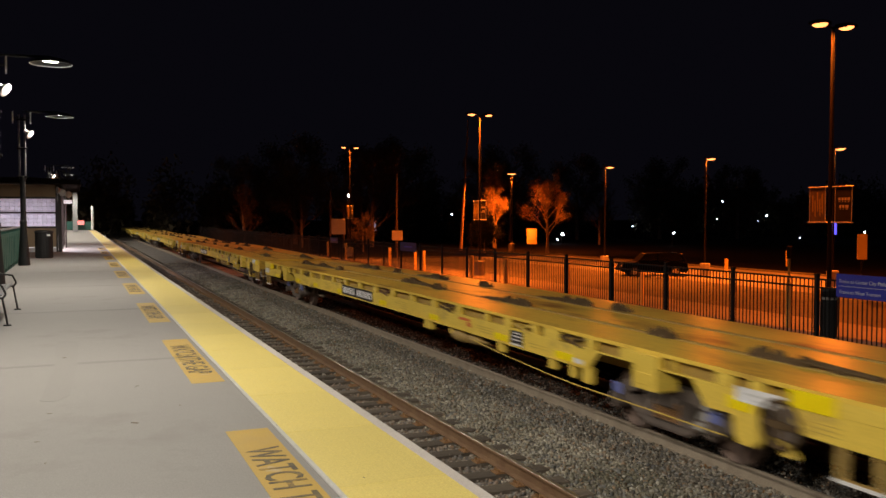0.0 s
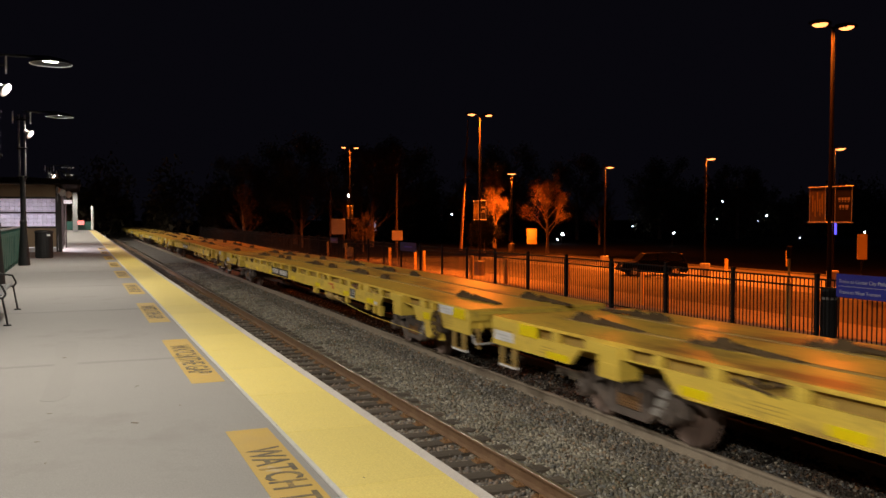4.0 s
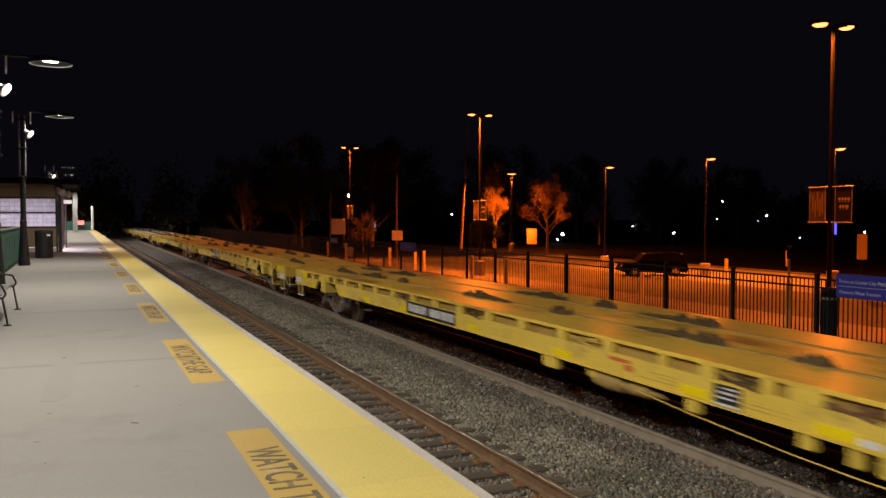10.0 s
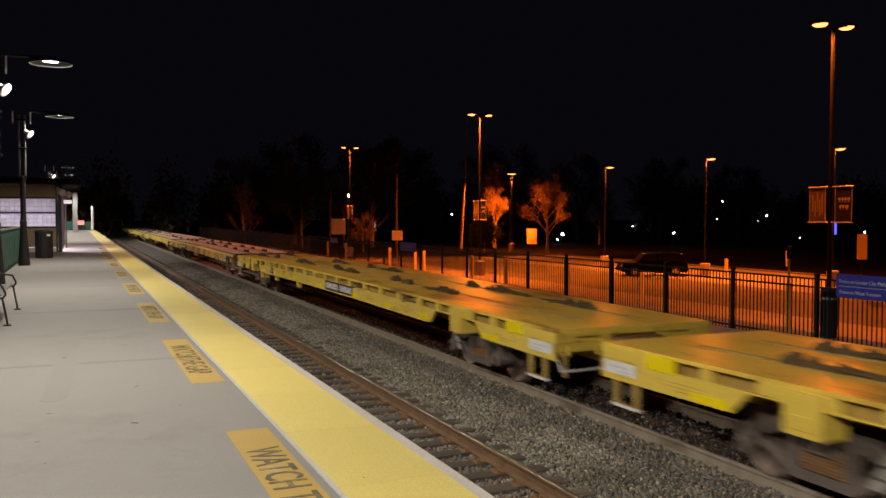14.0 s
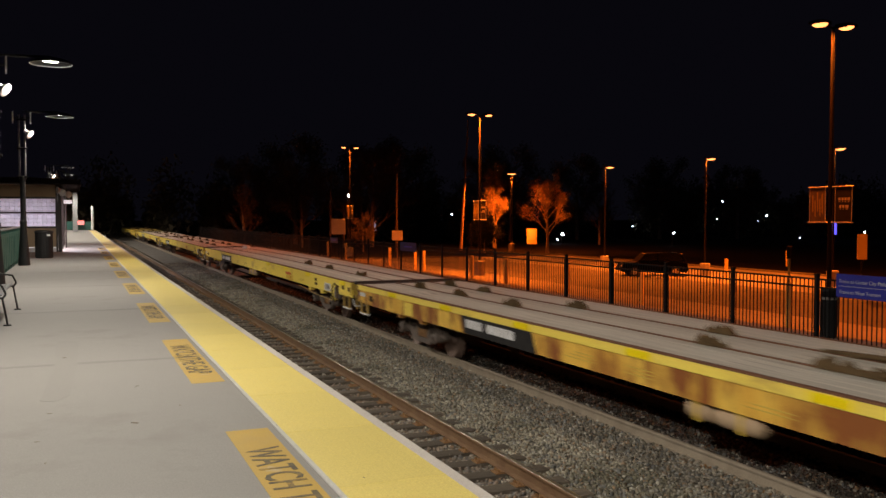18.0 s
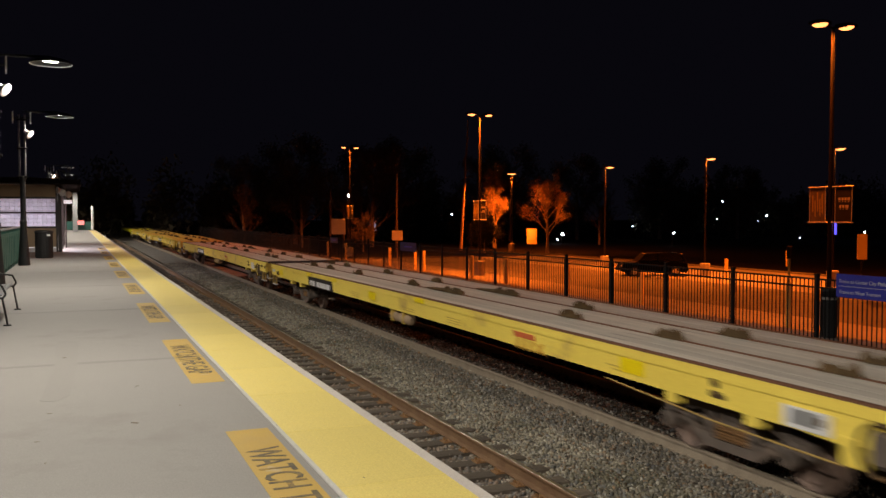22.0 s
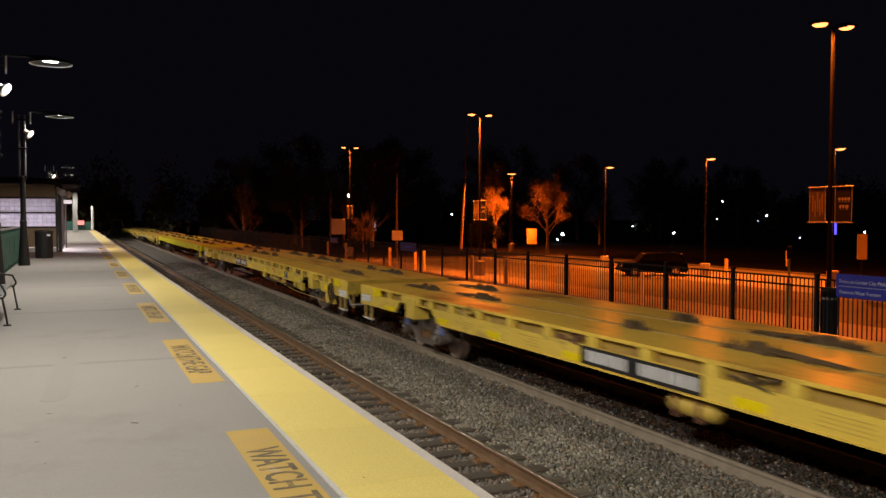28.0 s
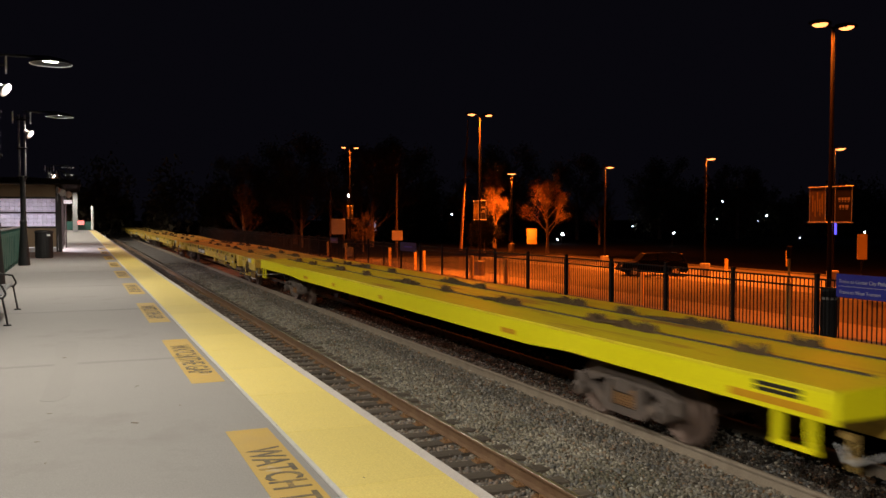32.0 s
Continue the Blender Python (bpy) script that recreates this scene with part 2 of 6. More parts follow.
def prism(bm, pts, axis, lo, hi):
    """A polygon of (a, b) pairs pushed along axis x, y or z from lo to hi."""
    def at(p, w):
        return {"x": (w, p[0], p[1]), "y": (p[0], w, p[1]), "z": (p[0], p[1], w)}[axis]
    low, high = [bm.verts.new(at(p, lo)) for p in pts], [bm.verts.new(at(p, hi)) for p in pts]
    n = len(pts)
    for i in range(n):
        bm.faces.new((low[i], low[(i + 1) % n], high[(i + 1) % n], high[i]))
    bm.faces.new(low[::-1])
    bm.faces.new(high)
    return bm


def lathe(bm, profile, axis="z", at=(0, 0, 0), seg=24, ring=False):
    """(radius, along) pairs turned round an axis."""
    rings = []
    for r, h in profile:
        ring = []
        for i in range(seg):
            a = 2 * math.pi * i / seg
            c, s = r * math.cos(a), r * math.sin(a)
            p = {"z": (c, s, h), "x": (h, c, s), "y": (c, h, s)}[axis]
            ring.append(bm.verts.new(Vector(at) + Vector(p)))
        rings.append(ring)
    for a, b in zip(rings, rings[1:] + rings[:1] if ring else rings[1:]):
        for i in range(seg):
            j = (i + 1) % seg
            bm.faces.new((a[i], a[j], b[j], b[i]))
    if not ring:
        bm.faces.new(rings[0][::-1])
        bm.faces.new(rings[-1])
    return bm


def B():
    return bmesh.new()


def mesh_of(name, bm, material, bevel=0.0, smooth=False):
    if bevel:
        bmesh.ops.bevel(bm, geom=bm.edges[:], offset=bevel, segments=1, affect="EDGES", clamp_overlap=True)
    bmesh.ops.recalc_face_normals(bm, faces=bm.faces)
    me = bpy.data.meshes.new(name)
    bm.to_mesh(me)
    bm.free()
    me.materials.append(material)
    if smooth:
        for p in me.polygons:
            p.use_smooth = True
        me.set_sharp_from_angle(angle=radians(40))
    return me


def place(name, me, parent=None, at=None, label=""):
    ob = new(name, me)
    ob.parent = parent
    if at is not None:
        ob.matrix_basis = at if isinstance(at, Matrix) else Matrix.Translation(at)
    return tagged(ob, label)


def part(name, bm, material, parent, label="", at=None, bevel=0.0, smooth=False):
    return place(name, mesh_of(name, bm, material, bevel, smooth), parent, at, label)


def thing(name, label, category, group="", kind="", at=None):
    ob = new(name)
    ob.empty_display_size = 0.2
    if at is not None:
        ob.matrix_basis = at if isinstance(at, Matrix) else Matrix.Translation(at)
    return tagged(ob, label, category, group, kind)


def solid(name, bm, material, label, category, kind="", at=None, bevel=0.0, smooth=False, group=""):
    return tagged(part(name, bm, material, None, "", at, bevel, smooth), label, category, group, kind)


def text_mesh(name, body, size, material, align="LEFT", depth=0.002, bold=0.0):
    cu = bpy.data.curves.new(name, "FONT")
    cu.body, cu.size, cu.align_x, cu.extrude, cu.resolution_u, cu.offset = body, size, align, depth, 3, bold
    ob = new(name, cu)
    bpy.context.view_layer.update()
    me = bpy.data.meshes.new_from_object(ob.evaluated_get(bpy.context.evaluated_depsgraph_get()))
    bpy.data.objects.remove(ob)
    me.materials.clear()
    me.materials.append(material)
    return me


# ---- ground, platform, tracks ----
TRACK_NEAR, TRACK_FAR = 4.06, 7.99
LOT_Z = -1.0


def ground():
    # one sheet, bent across the line: fill under the platform, track bed, far walk, bank and lot
    prof = [(-900, -1.1), (-60, -1.0), (-8, -0.4), (-4.5, -0.36), (2.3, -0.34), (2.9, -0.24), (9.7, -0.24), (9.88, -0.40), (9.95, 0.22),
            (14.4, 0.25), (15.3, 0.2), (18.2, -1.04), (24, -1.06), (200, -1.06), (900, -1.2)]
    ys = [-900, -60, -20] + [i * 2.0 for i in range(-9, 61)] + [150, 220, 900]
    bm = B()
    rows = [[bm.verts.new((x, y, z)) for x, z in prof] for y in ys]
    for a, b in zip(rows, rows[1:]):
        for i in range(len(prof) - 1):
            bm.faces.new((a[i], a[i + 1], b[i + 1], b[i]))
    solid("ground", bm, GROUND, "ground round the station, coloured near-black for unlit night", "ground", "structure")
    bm = B()
    box(bm, 26.2, 35.0, -60, 76.5, LOT_Z - 0.05, LOT_Z)
    solid("parking_lot", bm, ASPHALT, "worn dark asphalt lane of the parking lot", "road", "structure")
    for x0, x1 in ((22.3, 26.2), (35.0, 45.6)):
        solid("parking_bays", box(B(), x0, x1, -60, 76.5, LOT_Z - 0.05, LOT_Z), BAY, "paler worn paving of the parking bays", "road", "structure")
    # unseen behind the train; height and edge set to block the lot lamps
    bm = B()
    box(bm, 9.85, 15.1, -40, 116, 0.05, 0.37)
    solid("far_pavement", bm, PEDESTAL, "low concrete walk along the far track, raised and widened to block lamps", "pavement", "structure")


def platform():
    base = thing("platform", "pale concrete high-level platform with a yellow tactile edge", "platform", kind="structure")
    bm = B()
    box(bm, -4.4, 1.9, -30, 117.5, -0.5, 0.86)
    part("platform_wall", bm, PEDESTAL, base)
    me = mesh_of("slab", box(B(), -4.5, 1.475, 0.014, 6.086, 0.87, 1.22), CONCRETE, 0.008)
    y = 10.9 - 6.1 * 7
    while y < 117:
        place("slab", me, base, (0, y, 0))
        y += 6.1
    bm = B()
    box(bm, -4.4, 1.44, -31, 117.5, 0.9, 1.213)
    part("joint_filler", bm, JOINT, base)
    part("edge_beam", box(B(), 1.515, 2.346, -31.8, 117.7, 0.84, 1.205), EDGE_CONCRETE, base, "concrete edge beam", bevel=0.008)
    part("white_line", box(B(), 1.478, 1.512, -31.8, 117.7, 0.9, 1.219), WHITE_LINE, base, "white painted line")
    # one tactile panel with its domes, used all along the edge
    bm = box(B(), 1.515, 2.256, 0.004, 1.516, 1.20, 1.215)
    for i in range(13):
        for j in range(25):
            cx, cy = 1.515 + 0.0285 + i * 0.0570, 0.032 + j * 0.0608
            a = [bm.verts.new((cx + 0.013 * c, cy + 0.013 * s, 1.215)) for c, s in ((1, 0), (0.5, 0.87), (-0.5, 0.87), (-1, 0), (-0.5, -0.87), (0.5, -0.87))]
            b = [bm.verts.new((cx + 0.007 * c, cy + 0.007 * s, 1.2163)) for c, s in ((1, 0), (0.5, 0.87), (-0.5, 0.87), (-1, 0), (-0.5, -0.87), (0.5, -0.87))]
            for k in range(6):
                bm.faces.new((a[k], a[(k + 1) % 6], b[(k + 1) % 6], b[k]))
            bm.faces.new(b)
    me = mesh_of("tactile_panel", bm, TACTILE)
    y = 5.23 - 1.52 * 12
    while y < 116:
        place("tactile_panel", me, base, (0, y, 0))
        y += 1.52
    part("outer_strip", box(B(), 2.259, 2.344, -31.8, 117.6, 1.20, 1.217), EDGE_CONCRETE, base, "pale concrete strip at the very edge")
    # trodden dirt: a band at each joint and an old scuffed strip
    for k in range(5):
        yj = 10.9 + 6.1 * (k - 1)
        part("dirt_band", prism(B(), [(-4.4, yj + 0.09), (-1.2, yj + 0.05), (0.2, yj + 0.075), (1.40, yj - 0.01), (1.40, yj - 0.09), (-0.4, yj - 0.05), (-2.6, yj - 0.07), (-4.4, yj - 0.02)], "z", 1.2185, 1.2215), DIRTY, base, "grimy band along a slab joint")
    part("scuffed_strip", prism(B(), [(-0.33, 8.80), (-0.20, 8.70), (-0.08, 8.95), (-0.02, 10.4), (0.02, 12.7), (-0.12, 12.95), (-0.27, 12.9), (-0.25, 10.8)], "z", 1.2185, 1.2217), SCUFFED, base, "faint scuffed strip on the slab")
    # painted warnings
    text = text_mesh("warning_text", "WATCH THE GAP", 0.30, MARK_TEXT, "CENTER", 0.001, 0.003)
    mark = mesh_of("warning_mark", box(B(), 1.075, 1.412, -1.70, 1.70, 1.2195, 1.2215), MARK)
    for i in range(-2, 9):
        yc = 5.25 + 5.55 * i
        m = place("warning_mark", mark, base, (0, yc, 0), "ochre painted panel")
        place("warning_text", text, m, Matrix.Translation((1.125, -0.02, 1.2230)) @ Matrix.Rotation(-math.pi / 2, 4, "Z") @ Matrix.Diagonal((0.93, 1.18, 1, 1)), "black painted letters")


RAIL_PROFILE = [(-0.07, -0.17), (0.07, -0.17), (0.07, -0.158), (0.012, -0.14), (0.010, -0.045), (0.034, -0.034), (0.036, -0.008), (0.030, -0.001),
                (-0.030, -0.001), (-0.036, -0.008), (-0.034, -0.034), (-0.010, -0.045), (-0.012, -0.14), (-0.07, -0.158)]


def track(name, x, dull):
    base = thing(name, "railway track on timber ties in grey ballast", "track", kind="structure", at=(x, 0, 0))
    for s in (-0.7545, 0.7545):
        r = part("rail", prism(B(), [(s + a, b) for a, b in RAIL_PROFILE], "y", -60, 230), RAIL_DULL if dull else RAIL_RUST, base, "rusty steel rail")
        part("rail_head", prism(B(), [(s + a, b) for a, b in ((-0.030, -0.006), (0.0365, -0.012), (0.0365, -0.007), (0.032, -0.001), (0.022, 0.0022), (0.0, 0.0032), (-0.022, 0.0022))], "y", -60, 230), RAIL_DULL if dull else RAIL_TOP, r, "worn running surface", smooth=True)
    ties = []
    for k in range(5):
        bm = B()
        box(bm, -1.3, 1.3, -0.115, 0.115, -0.36, -0.185)
        bmesh.ops.subdivide_edges(bm, edges=[e for e in bm.edges if abs(e.verts[0].co.x - e.verts[1].co.x) > 1], cuts=5)
        for v in bm.verts:
            v.co += Vector((random.uniform(-0.02, 0.02), random.uniform(-0.012, 0.012), random.uniform(-0.01, 0.006)))
        ties.append(mesh_of("tie", bm, TIE_SHADED if dull else TIE))
    bm = B()
    for s in (-0.7545, 0.7545):
        box(bm, s - 0.17, s + 0.17, -0.085, 0.085, -0.184, -0.168)
        for dx in (-0.12, 0.12):
            for dy in (-0.05, 0.05):
                box(bm, s + dx - 0.014, s + dx + 0.014, dy - 0.012, dy + 0.012, -0.17, -0.140)
    plates = mesh_of("tie_plate", bm, PLATE)
    y = -6.0
    while y < 118:
        t = place("tie", random.choice(ties), base, pose(random.uniform(-0.05, 0.05), y, random.uniform(-0.012, 0.008), 0, 0, random.uniform(-1.2, 1.2)))
        if y < 46:
            place("tie_plate", plates, t)
        y += 0.535 + random.uniform(-0.03, 0.03)
    return base


def rubble_array():
    """One rough block of eight corners, in triangles."""
    v = np.array([(x, y, z) for x in (-0.68, 0.68) for y in (-0.68, 0.68) for z in (-0.68, 0.68)])
    quads = ((0, 1, 3, 2), (4, 6, 7, 5), (0, 4, 5, 1), (2, 3, 7, 6), (0, 2, 6, 4), (1, 5, 7, 3))
    return v, np.array([t for a, b, c, d in quads for t in ((a, b, c), (a, c, d))])


def stones(name, count, x0, x1, y0, y1, z, size, material, label, power=2.0):
    """Loose stones, thinning out along y."""
    rng = np.random.default_rng(7)
    v, f = rubble_array()
    n = len(v)
    u = rng.random(count)
    y = y0 + (y1 - y0) * u ** power
    x = rng.uniform(x0, x1, count)
    s = size * rng.uniform(0.5, 1.35, count) * (1 + 0.6 * u ** power)
    pts = v[None] * rng.uniform(0.6, 1.3, (count, n, 1))
    ang = rng.uniform(0, 6.283, (count, 2))
    ca, sa = np.cos(ang[:, 0])[:, None], np.sin(ang[:, 0])[:, None]
    sx, sy, sz = rng.uniform(0.7, 1.3, (3, count, 1))
    px, py, pz = pts[..., 0] * sx, pts[..., 1] * sy, pts[..., 2] * sz * 0.8
    qx, qy = px * ca - py * sa, px * sa + py * ca
    cb, sb = np.cos(ang[:, 1])[:, None], np.sin(ang[:, 1])[:, None]
    qy, qz = qy * cb - pz * sb, qy * sb + pz * cb
    zz = z(x) if callable(z) else np.full(count, z)
    zz = zz + rng.uniform(-0.02, 0.022, count)
    co = np.stack([qx * s[:, None] + x[:, None], qy * s[:, None] + y[:, None], qz * s[:, None] + zz[:, None]], -1).reshape(-1, 3)
    idx = (f[None] + (np.arange(count) * n)[:, None, None]).reshape(-1)
    me = bpy.data.meshes.new(name)
    me.vertices.add(len(co))
    me.vertices.foreach_set("co", co.ravel())
    me.loops.add(len(idx))
    me.loops.foreach_set("vertex_index", idx)
    me.polygons.add(len(idx) // 3)
    me.polygons.foreach_set("loop_start", np.arange(0, len(idx), 3))
    me.update(calc_edges=True)
    me.materials.append(material)
    return tagged(new(name, me), label, "gravel", "", "stuff")


def island_stone(name):
    m = bpy.data.materials[name]
    n, l = m.node_tree.nodes, m.node_tree.links
    g, r, h = n.new("ShaderNodeNewGeometry"), n.new("ShaderNodeMapRange"), n.new("ShaderNodeHueSaturation")
    r.inputs[3].default_value, r.inputs[4].default_value = 0.52, 1.38
    l.new(g.outputs["Random Per Island"], r.inputs[0])
    l.new(r.outputs[0], h.inputs["Value"])
    b = n["Principled BSDF"]
    src = b.inputs["Base Color"].links[0].from_socket
    # a few stones are rusty brown and a few are pale
    last = src
    for times, colour in ((17.0, (0.22, 0.13, 0.07, 1)), (41.0, (0.42, 0.40, 0.345, 1)), (71.0, (0.13, 0.14, 0.15, 1))):
        mu, fr, gt, mx = n.new("ShaderNodeMath"), n.new("ShaderNodeMath"), n.new("ShaderNodeMath"), n.new("ShaderNodeMix")
        mu.operation, fr.operation, gt.operation, mx.data_type = "MULTIPLY", "FRACT", "GREATER_THAN", "RGBA"
        mu.inputs[1].default_value, gt.inputs[1].default_value = times, 0.86
        mx.inputs[7].default_value = colour
        l.new(g.outputs["Random Per Island"], mu.inputs[0])
        l.new(mu.outputs[0], fr.inputs[0])
        l.new(fr.outputs[0], gt.inputs[0])
        half = n.new("ShaderNodeMath")
        half.operation, half.inputs[1].default_value = "MULTIPLY", 0.6
        l.new(gt.outputs[0], half.inputs[0])
        l.new(half.outputs[0], mx.inputs[0])
        l.new(last, mx.inputs[6])
        last = mx.outputs[2]
    l.new(last, h.inputs["Color"])
    l.new(h.outputs[0], b.inputs["Base Color"])


def ballast_height(x):
    # heaped between the tracks and up to the far rail, lower between the near ties
    rise = np.clip((x - 5.25) / 0.8, 0, 1) * 0.066
    return -0.236 + rise - np.clip((x - 7.3) / 0.5, 0, 1) * 0.012


def track_bed():
    bm = B()
    xs = [2.45, 2.9] + [3.0 + 0.25 * i for i in range(28)] + [9.7, 9.84]
    rows = []
    for y in range(-20, 231, 5):
        rows.append([bm.verts.new((x, y, float(ballast_height(np.float64(x))) - (0.12 if x < 2.6 or x > 9.8 else 0.0))) for x in xs])
    for a, b in zip(rows, rows[1:]):
        for i in range(len(xs) - 1):
            bm.faces.new((a[i], a[i + 1], b[i + 1], b[i]))
    solid("track_bed", bm, BALLAST, "bed of crushed grey stone under the tracks", "ballast", "structure", smooth=True)
    # a black-coloured sheet in place of the shade under the train
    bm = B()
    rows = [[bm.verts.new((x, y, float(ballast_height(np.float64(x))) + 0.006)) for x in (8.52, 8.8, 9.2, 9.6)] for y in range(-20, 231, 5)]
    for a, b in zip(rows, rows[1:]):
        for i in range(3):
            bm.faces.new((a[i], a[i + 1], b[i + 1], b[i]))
    solid("oily_bed", bm, SHADED_BED, "strip of track bed coloured black for the shade under the train", "ballast", "structure", smooth=True)
    island_stone("ballast_stone")
    island_stone("brown_stone")
    island_stone("shaded_stone")
    island_stone("darker_stone")
    island_stone("half_shade_stone")
    stones("ballast", 72000, 4.75, 6.45, 4.0, 60.0, ballast_height, 0.0215, STONE, "loose crushed grey ballast stones", 1.8)
    stones("ballast", 36000, 6.35, 7.22, 4.0, 60.0, ballast_height, 0.0215, DARKER_STONE, "darker brown ballast beside the far rail", 1.8)
    stones("ballast", 46000, 2.6, 4.95, 4.0, 50.0, ballast_height, 0.0215, BROWN_STONE, "brown-stained ballast between the ties", 1.8)
    # the next two are coloured dark for the shade below the cars
    stones("ballast", 24000, 7.22, 8.55, 4.0, 45.0, ballast_height, 0.022, HALF_SHADE_STONE, "ballast coloured dark for the shade inside the far rail", 1.6)
    stones("ballast", 8000, 8.50, 9.7, 4.0, 40.0, ballast_height, 0.034, SHADED_STONE, "ballast coloured black for the shade under the train", 1.5)


ground()
platform()
track("track_near", TRACK_NEAR, False)
track("track_far", TRACK_FAR, True)
track_bed()


# ---- the train ----
BODY, DECK_Z, HALF = 27.25, 1.255, 1.45
WHEEL_R = 0.42
CAR_MESH = {}


def shared(key, make):
    if key not in CAR_MESH:
        CAR_MESH[key] = make()
    return CAR_MESH[key]


def wheelset_mesh():
    bm = B()
    for s in (-1, 1):
        lathe(bm, [(0.09, s * 0.68), (0.30, s * 0.685), (0.445, s * 0.682), (0.447, s * 0.70), (0.425, s * 0.715), (0.418, s * 0.80), (0.40, s * 0.812),
                   (0.37, s * 0.79), (0.31, s * 0.755), (0.17, s * 0.76), (0.13, s * 0.81), (0.09, s * 0.815)], "x", seg=28)
    rod(bm, (-1.06, 0, 0), (1.06, 0, 0), 0.085, seg=14)
    return mesh_of("wheelset", bm, WHEEL, smooth=True)


def side_frame_mesh():
    bm = B()
    # cast frame: upper arch, lower tension bar, columns and pedestal jaws
    prism(bm, [(-1.19, 0.40), (-1.19, 0.60), (-0.58, 0.80), (0.58, 0.80), (1.19, 0.60), (1.19, 0.40), (1.04, 0.48), (0.50, 0.66), (-0.50, 0.66), (-1.04, 0.48)], "x", -0.07, 0.07)
    prism(bm, [(-0.95, 0.50), (-0.42, 0.20), (0.42, 0.20), (0.95, 0.50), (0.70, 0.52), (0.36, 0.31), (-0.36, 0.31), (-0.70, 0.52)], "x", -0.075, 0.075)
    for y in (-0.36, 0.36):
        box(bm, -0.08, 0.08, y - 0.07, y + 0.07, 0.25, 0.72)
    for y in (-0.98, 0.98):
        rod(bm, (-0.02, y, 0.42), (0.17, y, 0.42), 0.105, seg=14)
        box(bm, -0.09, 0.10, y - 0.14, y + 0.14, 0.42, 0.58)
        for k in range(3):
            a = 2.09 * k + 0.5
            rod(bm, (0.16, y + 0.06 * math.cos(a), 0.42 + 0.06 * math.sin(a)), (0.19, y + 0.06 * math.cos(a), 0.42 + 0.06 * math.sin(a)), 0.018, seg=6)
    return mesh_of("side_frame", bm, TRUCK, 0.012)


def spring_mesh():
    prof = [(0.03, 0.32)]
    for k in range(7):
        z = 0.325 + k * 0.036
        prof += [(0.055, z), (0.085, z + 0.006), (0.088, z + 0.014), (0.085, z + 0.022), (0.055, z + 0.028)]
    return mesh_of("spring", lathe(B(), prof + [(0.03, 0.58)], "z", seg=12), PLATE)


def truck(parent, y, cap=None, lever=True):
    t = thing("truck", "four-wheel steel truck with coil springs", "", at=(0, y, 0))
    t.parent = parent
    wheels = []
    for s in (-1, 1):
        place("side_frame", shared(("frame", s), side_frame_mesh), t, Matrix.Translation((s * 1.0, 0, 0)) @ (Matrix.Rotation(math.pi, 4, "Z") if s < 0 else Matrix.Identity(4)))
        for y2 in (-0.19, 0.0, 0.19):
            place("spring", shared("spring", spring_mesh), t, (s * 1.0, y2, 0))
        for y2 in (-0.98, 0.98):
            place("bearing_cap", shared(("cap", s, cap), lambda: mesh_of("bearing_cap", lathe(B(), [(0.115, 0.0), (0.12, s * 0.02), (0.10, s * 0.05), (0.05, s * 0.062)], "x", (s * 1.165, 0, 0.42), 14), TRUCK, smooth=True)), t, (0, y2, 0))
            place("bearing_adapter", shared(("adapter", s, cap), lambda: mesh_of("bearing_adapter", box(B(), s * 1.10, s * 1.15, -0.11, 0.11, 0.50, 0.66), CAP_BLUE if cap else TRUCK, 0.02)), t, (0, y2, 0), "blue painted bearing adapter" if cap else "")
        if lever:
            lv = place("brake_lever", shared(("brake_lever", s), lambda: mesh_of("brake_lever", prism(B(), [(-0.79, 0.36), (-0.62, 0.36), (-0.87, 0.77), (-1.03, 0.74)], "x", s * 1.12, s * 1.14), TRUCK, 0.004)), t, label="grey slanting brake lever")
            for k in range(3):
                a = 0.02 + 0.34 * k
                pts = [(-0.79 - 0.235 * u, 0.37 + 0.385 * u) for u in (a, a + 0.25)]
                place("lever_plate", shared(("lever_plate", s, k), lambda: mesh_of("lever_plate", prism(B(), [pts[0], (pts[0][0] + 0.165, pts[0][1]), (pts[1][0] + 0.165, pts[1][1]), pts[1]], "x", s * 1.141, s * 1.155), LEVER)), lv, label="worn grey plate of the lever")
        w = place("wheelset", shared("wheelset", wheelset_mesh), t, (0, s * 0.98, WHEEL_R))
        wheels.append(w)
    place("bolster", shared("bolster", lambda: mesh_of("bolster", box(B(), -1.1, 1.1, -0.2, 0.2, 0.50, 0.72), TRUCK, 0.03)), t)
    place("brake_beam", shared("brake_beam", lambda: mesh_of("brake_beam", rod(rod(B(), (-0.9, 0.38, 0.36), (0.9, 0.38, 0.36), 0.05), (-0.9, -0.38, 0.36), (0.9, -0.38, 0.36), 0.05), IRON)), t)
    return wheels


def coupler_mesh():
    bm = B()
    box(bm, -0.07, 0.07, -0.34, 0.6, 0.78, 0.93)
    prism(bm, [(-0.16, -0.30), (-0.15, -0.58), (-0.02, -0.56), (0.02, -0.44), (0.13, -0.46), (0.15, -0.62), (0.20, -0.60), (0.19, -0.30)], "z", 0.70, 1.0)
    box(bm, -0.035, 0.035, -0.42, -0.36, 0.48, 0.72)
    return mesh_of("coupler", bm, RUST, 0.012)


def hose_mesh():
    bm = B()
    pts = [(-0.32, -0.05, 0.74), (-0.34, -0.2, 0.6), (-0.28, -0.38, 0.47), (-0.16, -0.58, 0.42)]
    for a, b in zip(pts, pts[1:]):
        rod(bm, a, b, 0.03, seg=8)
    return mesh_of("air_hose", bm, BLACK)


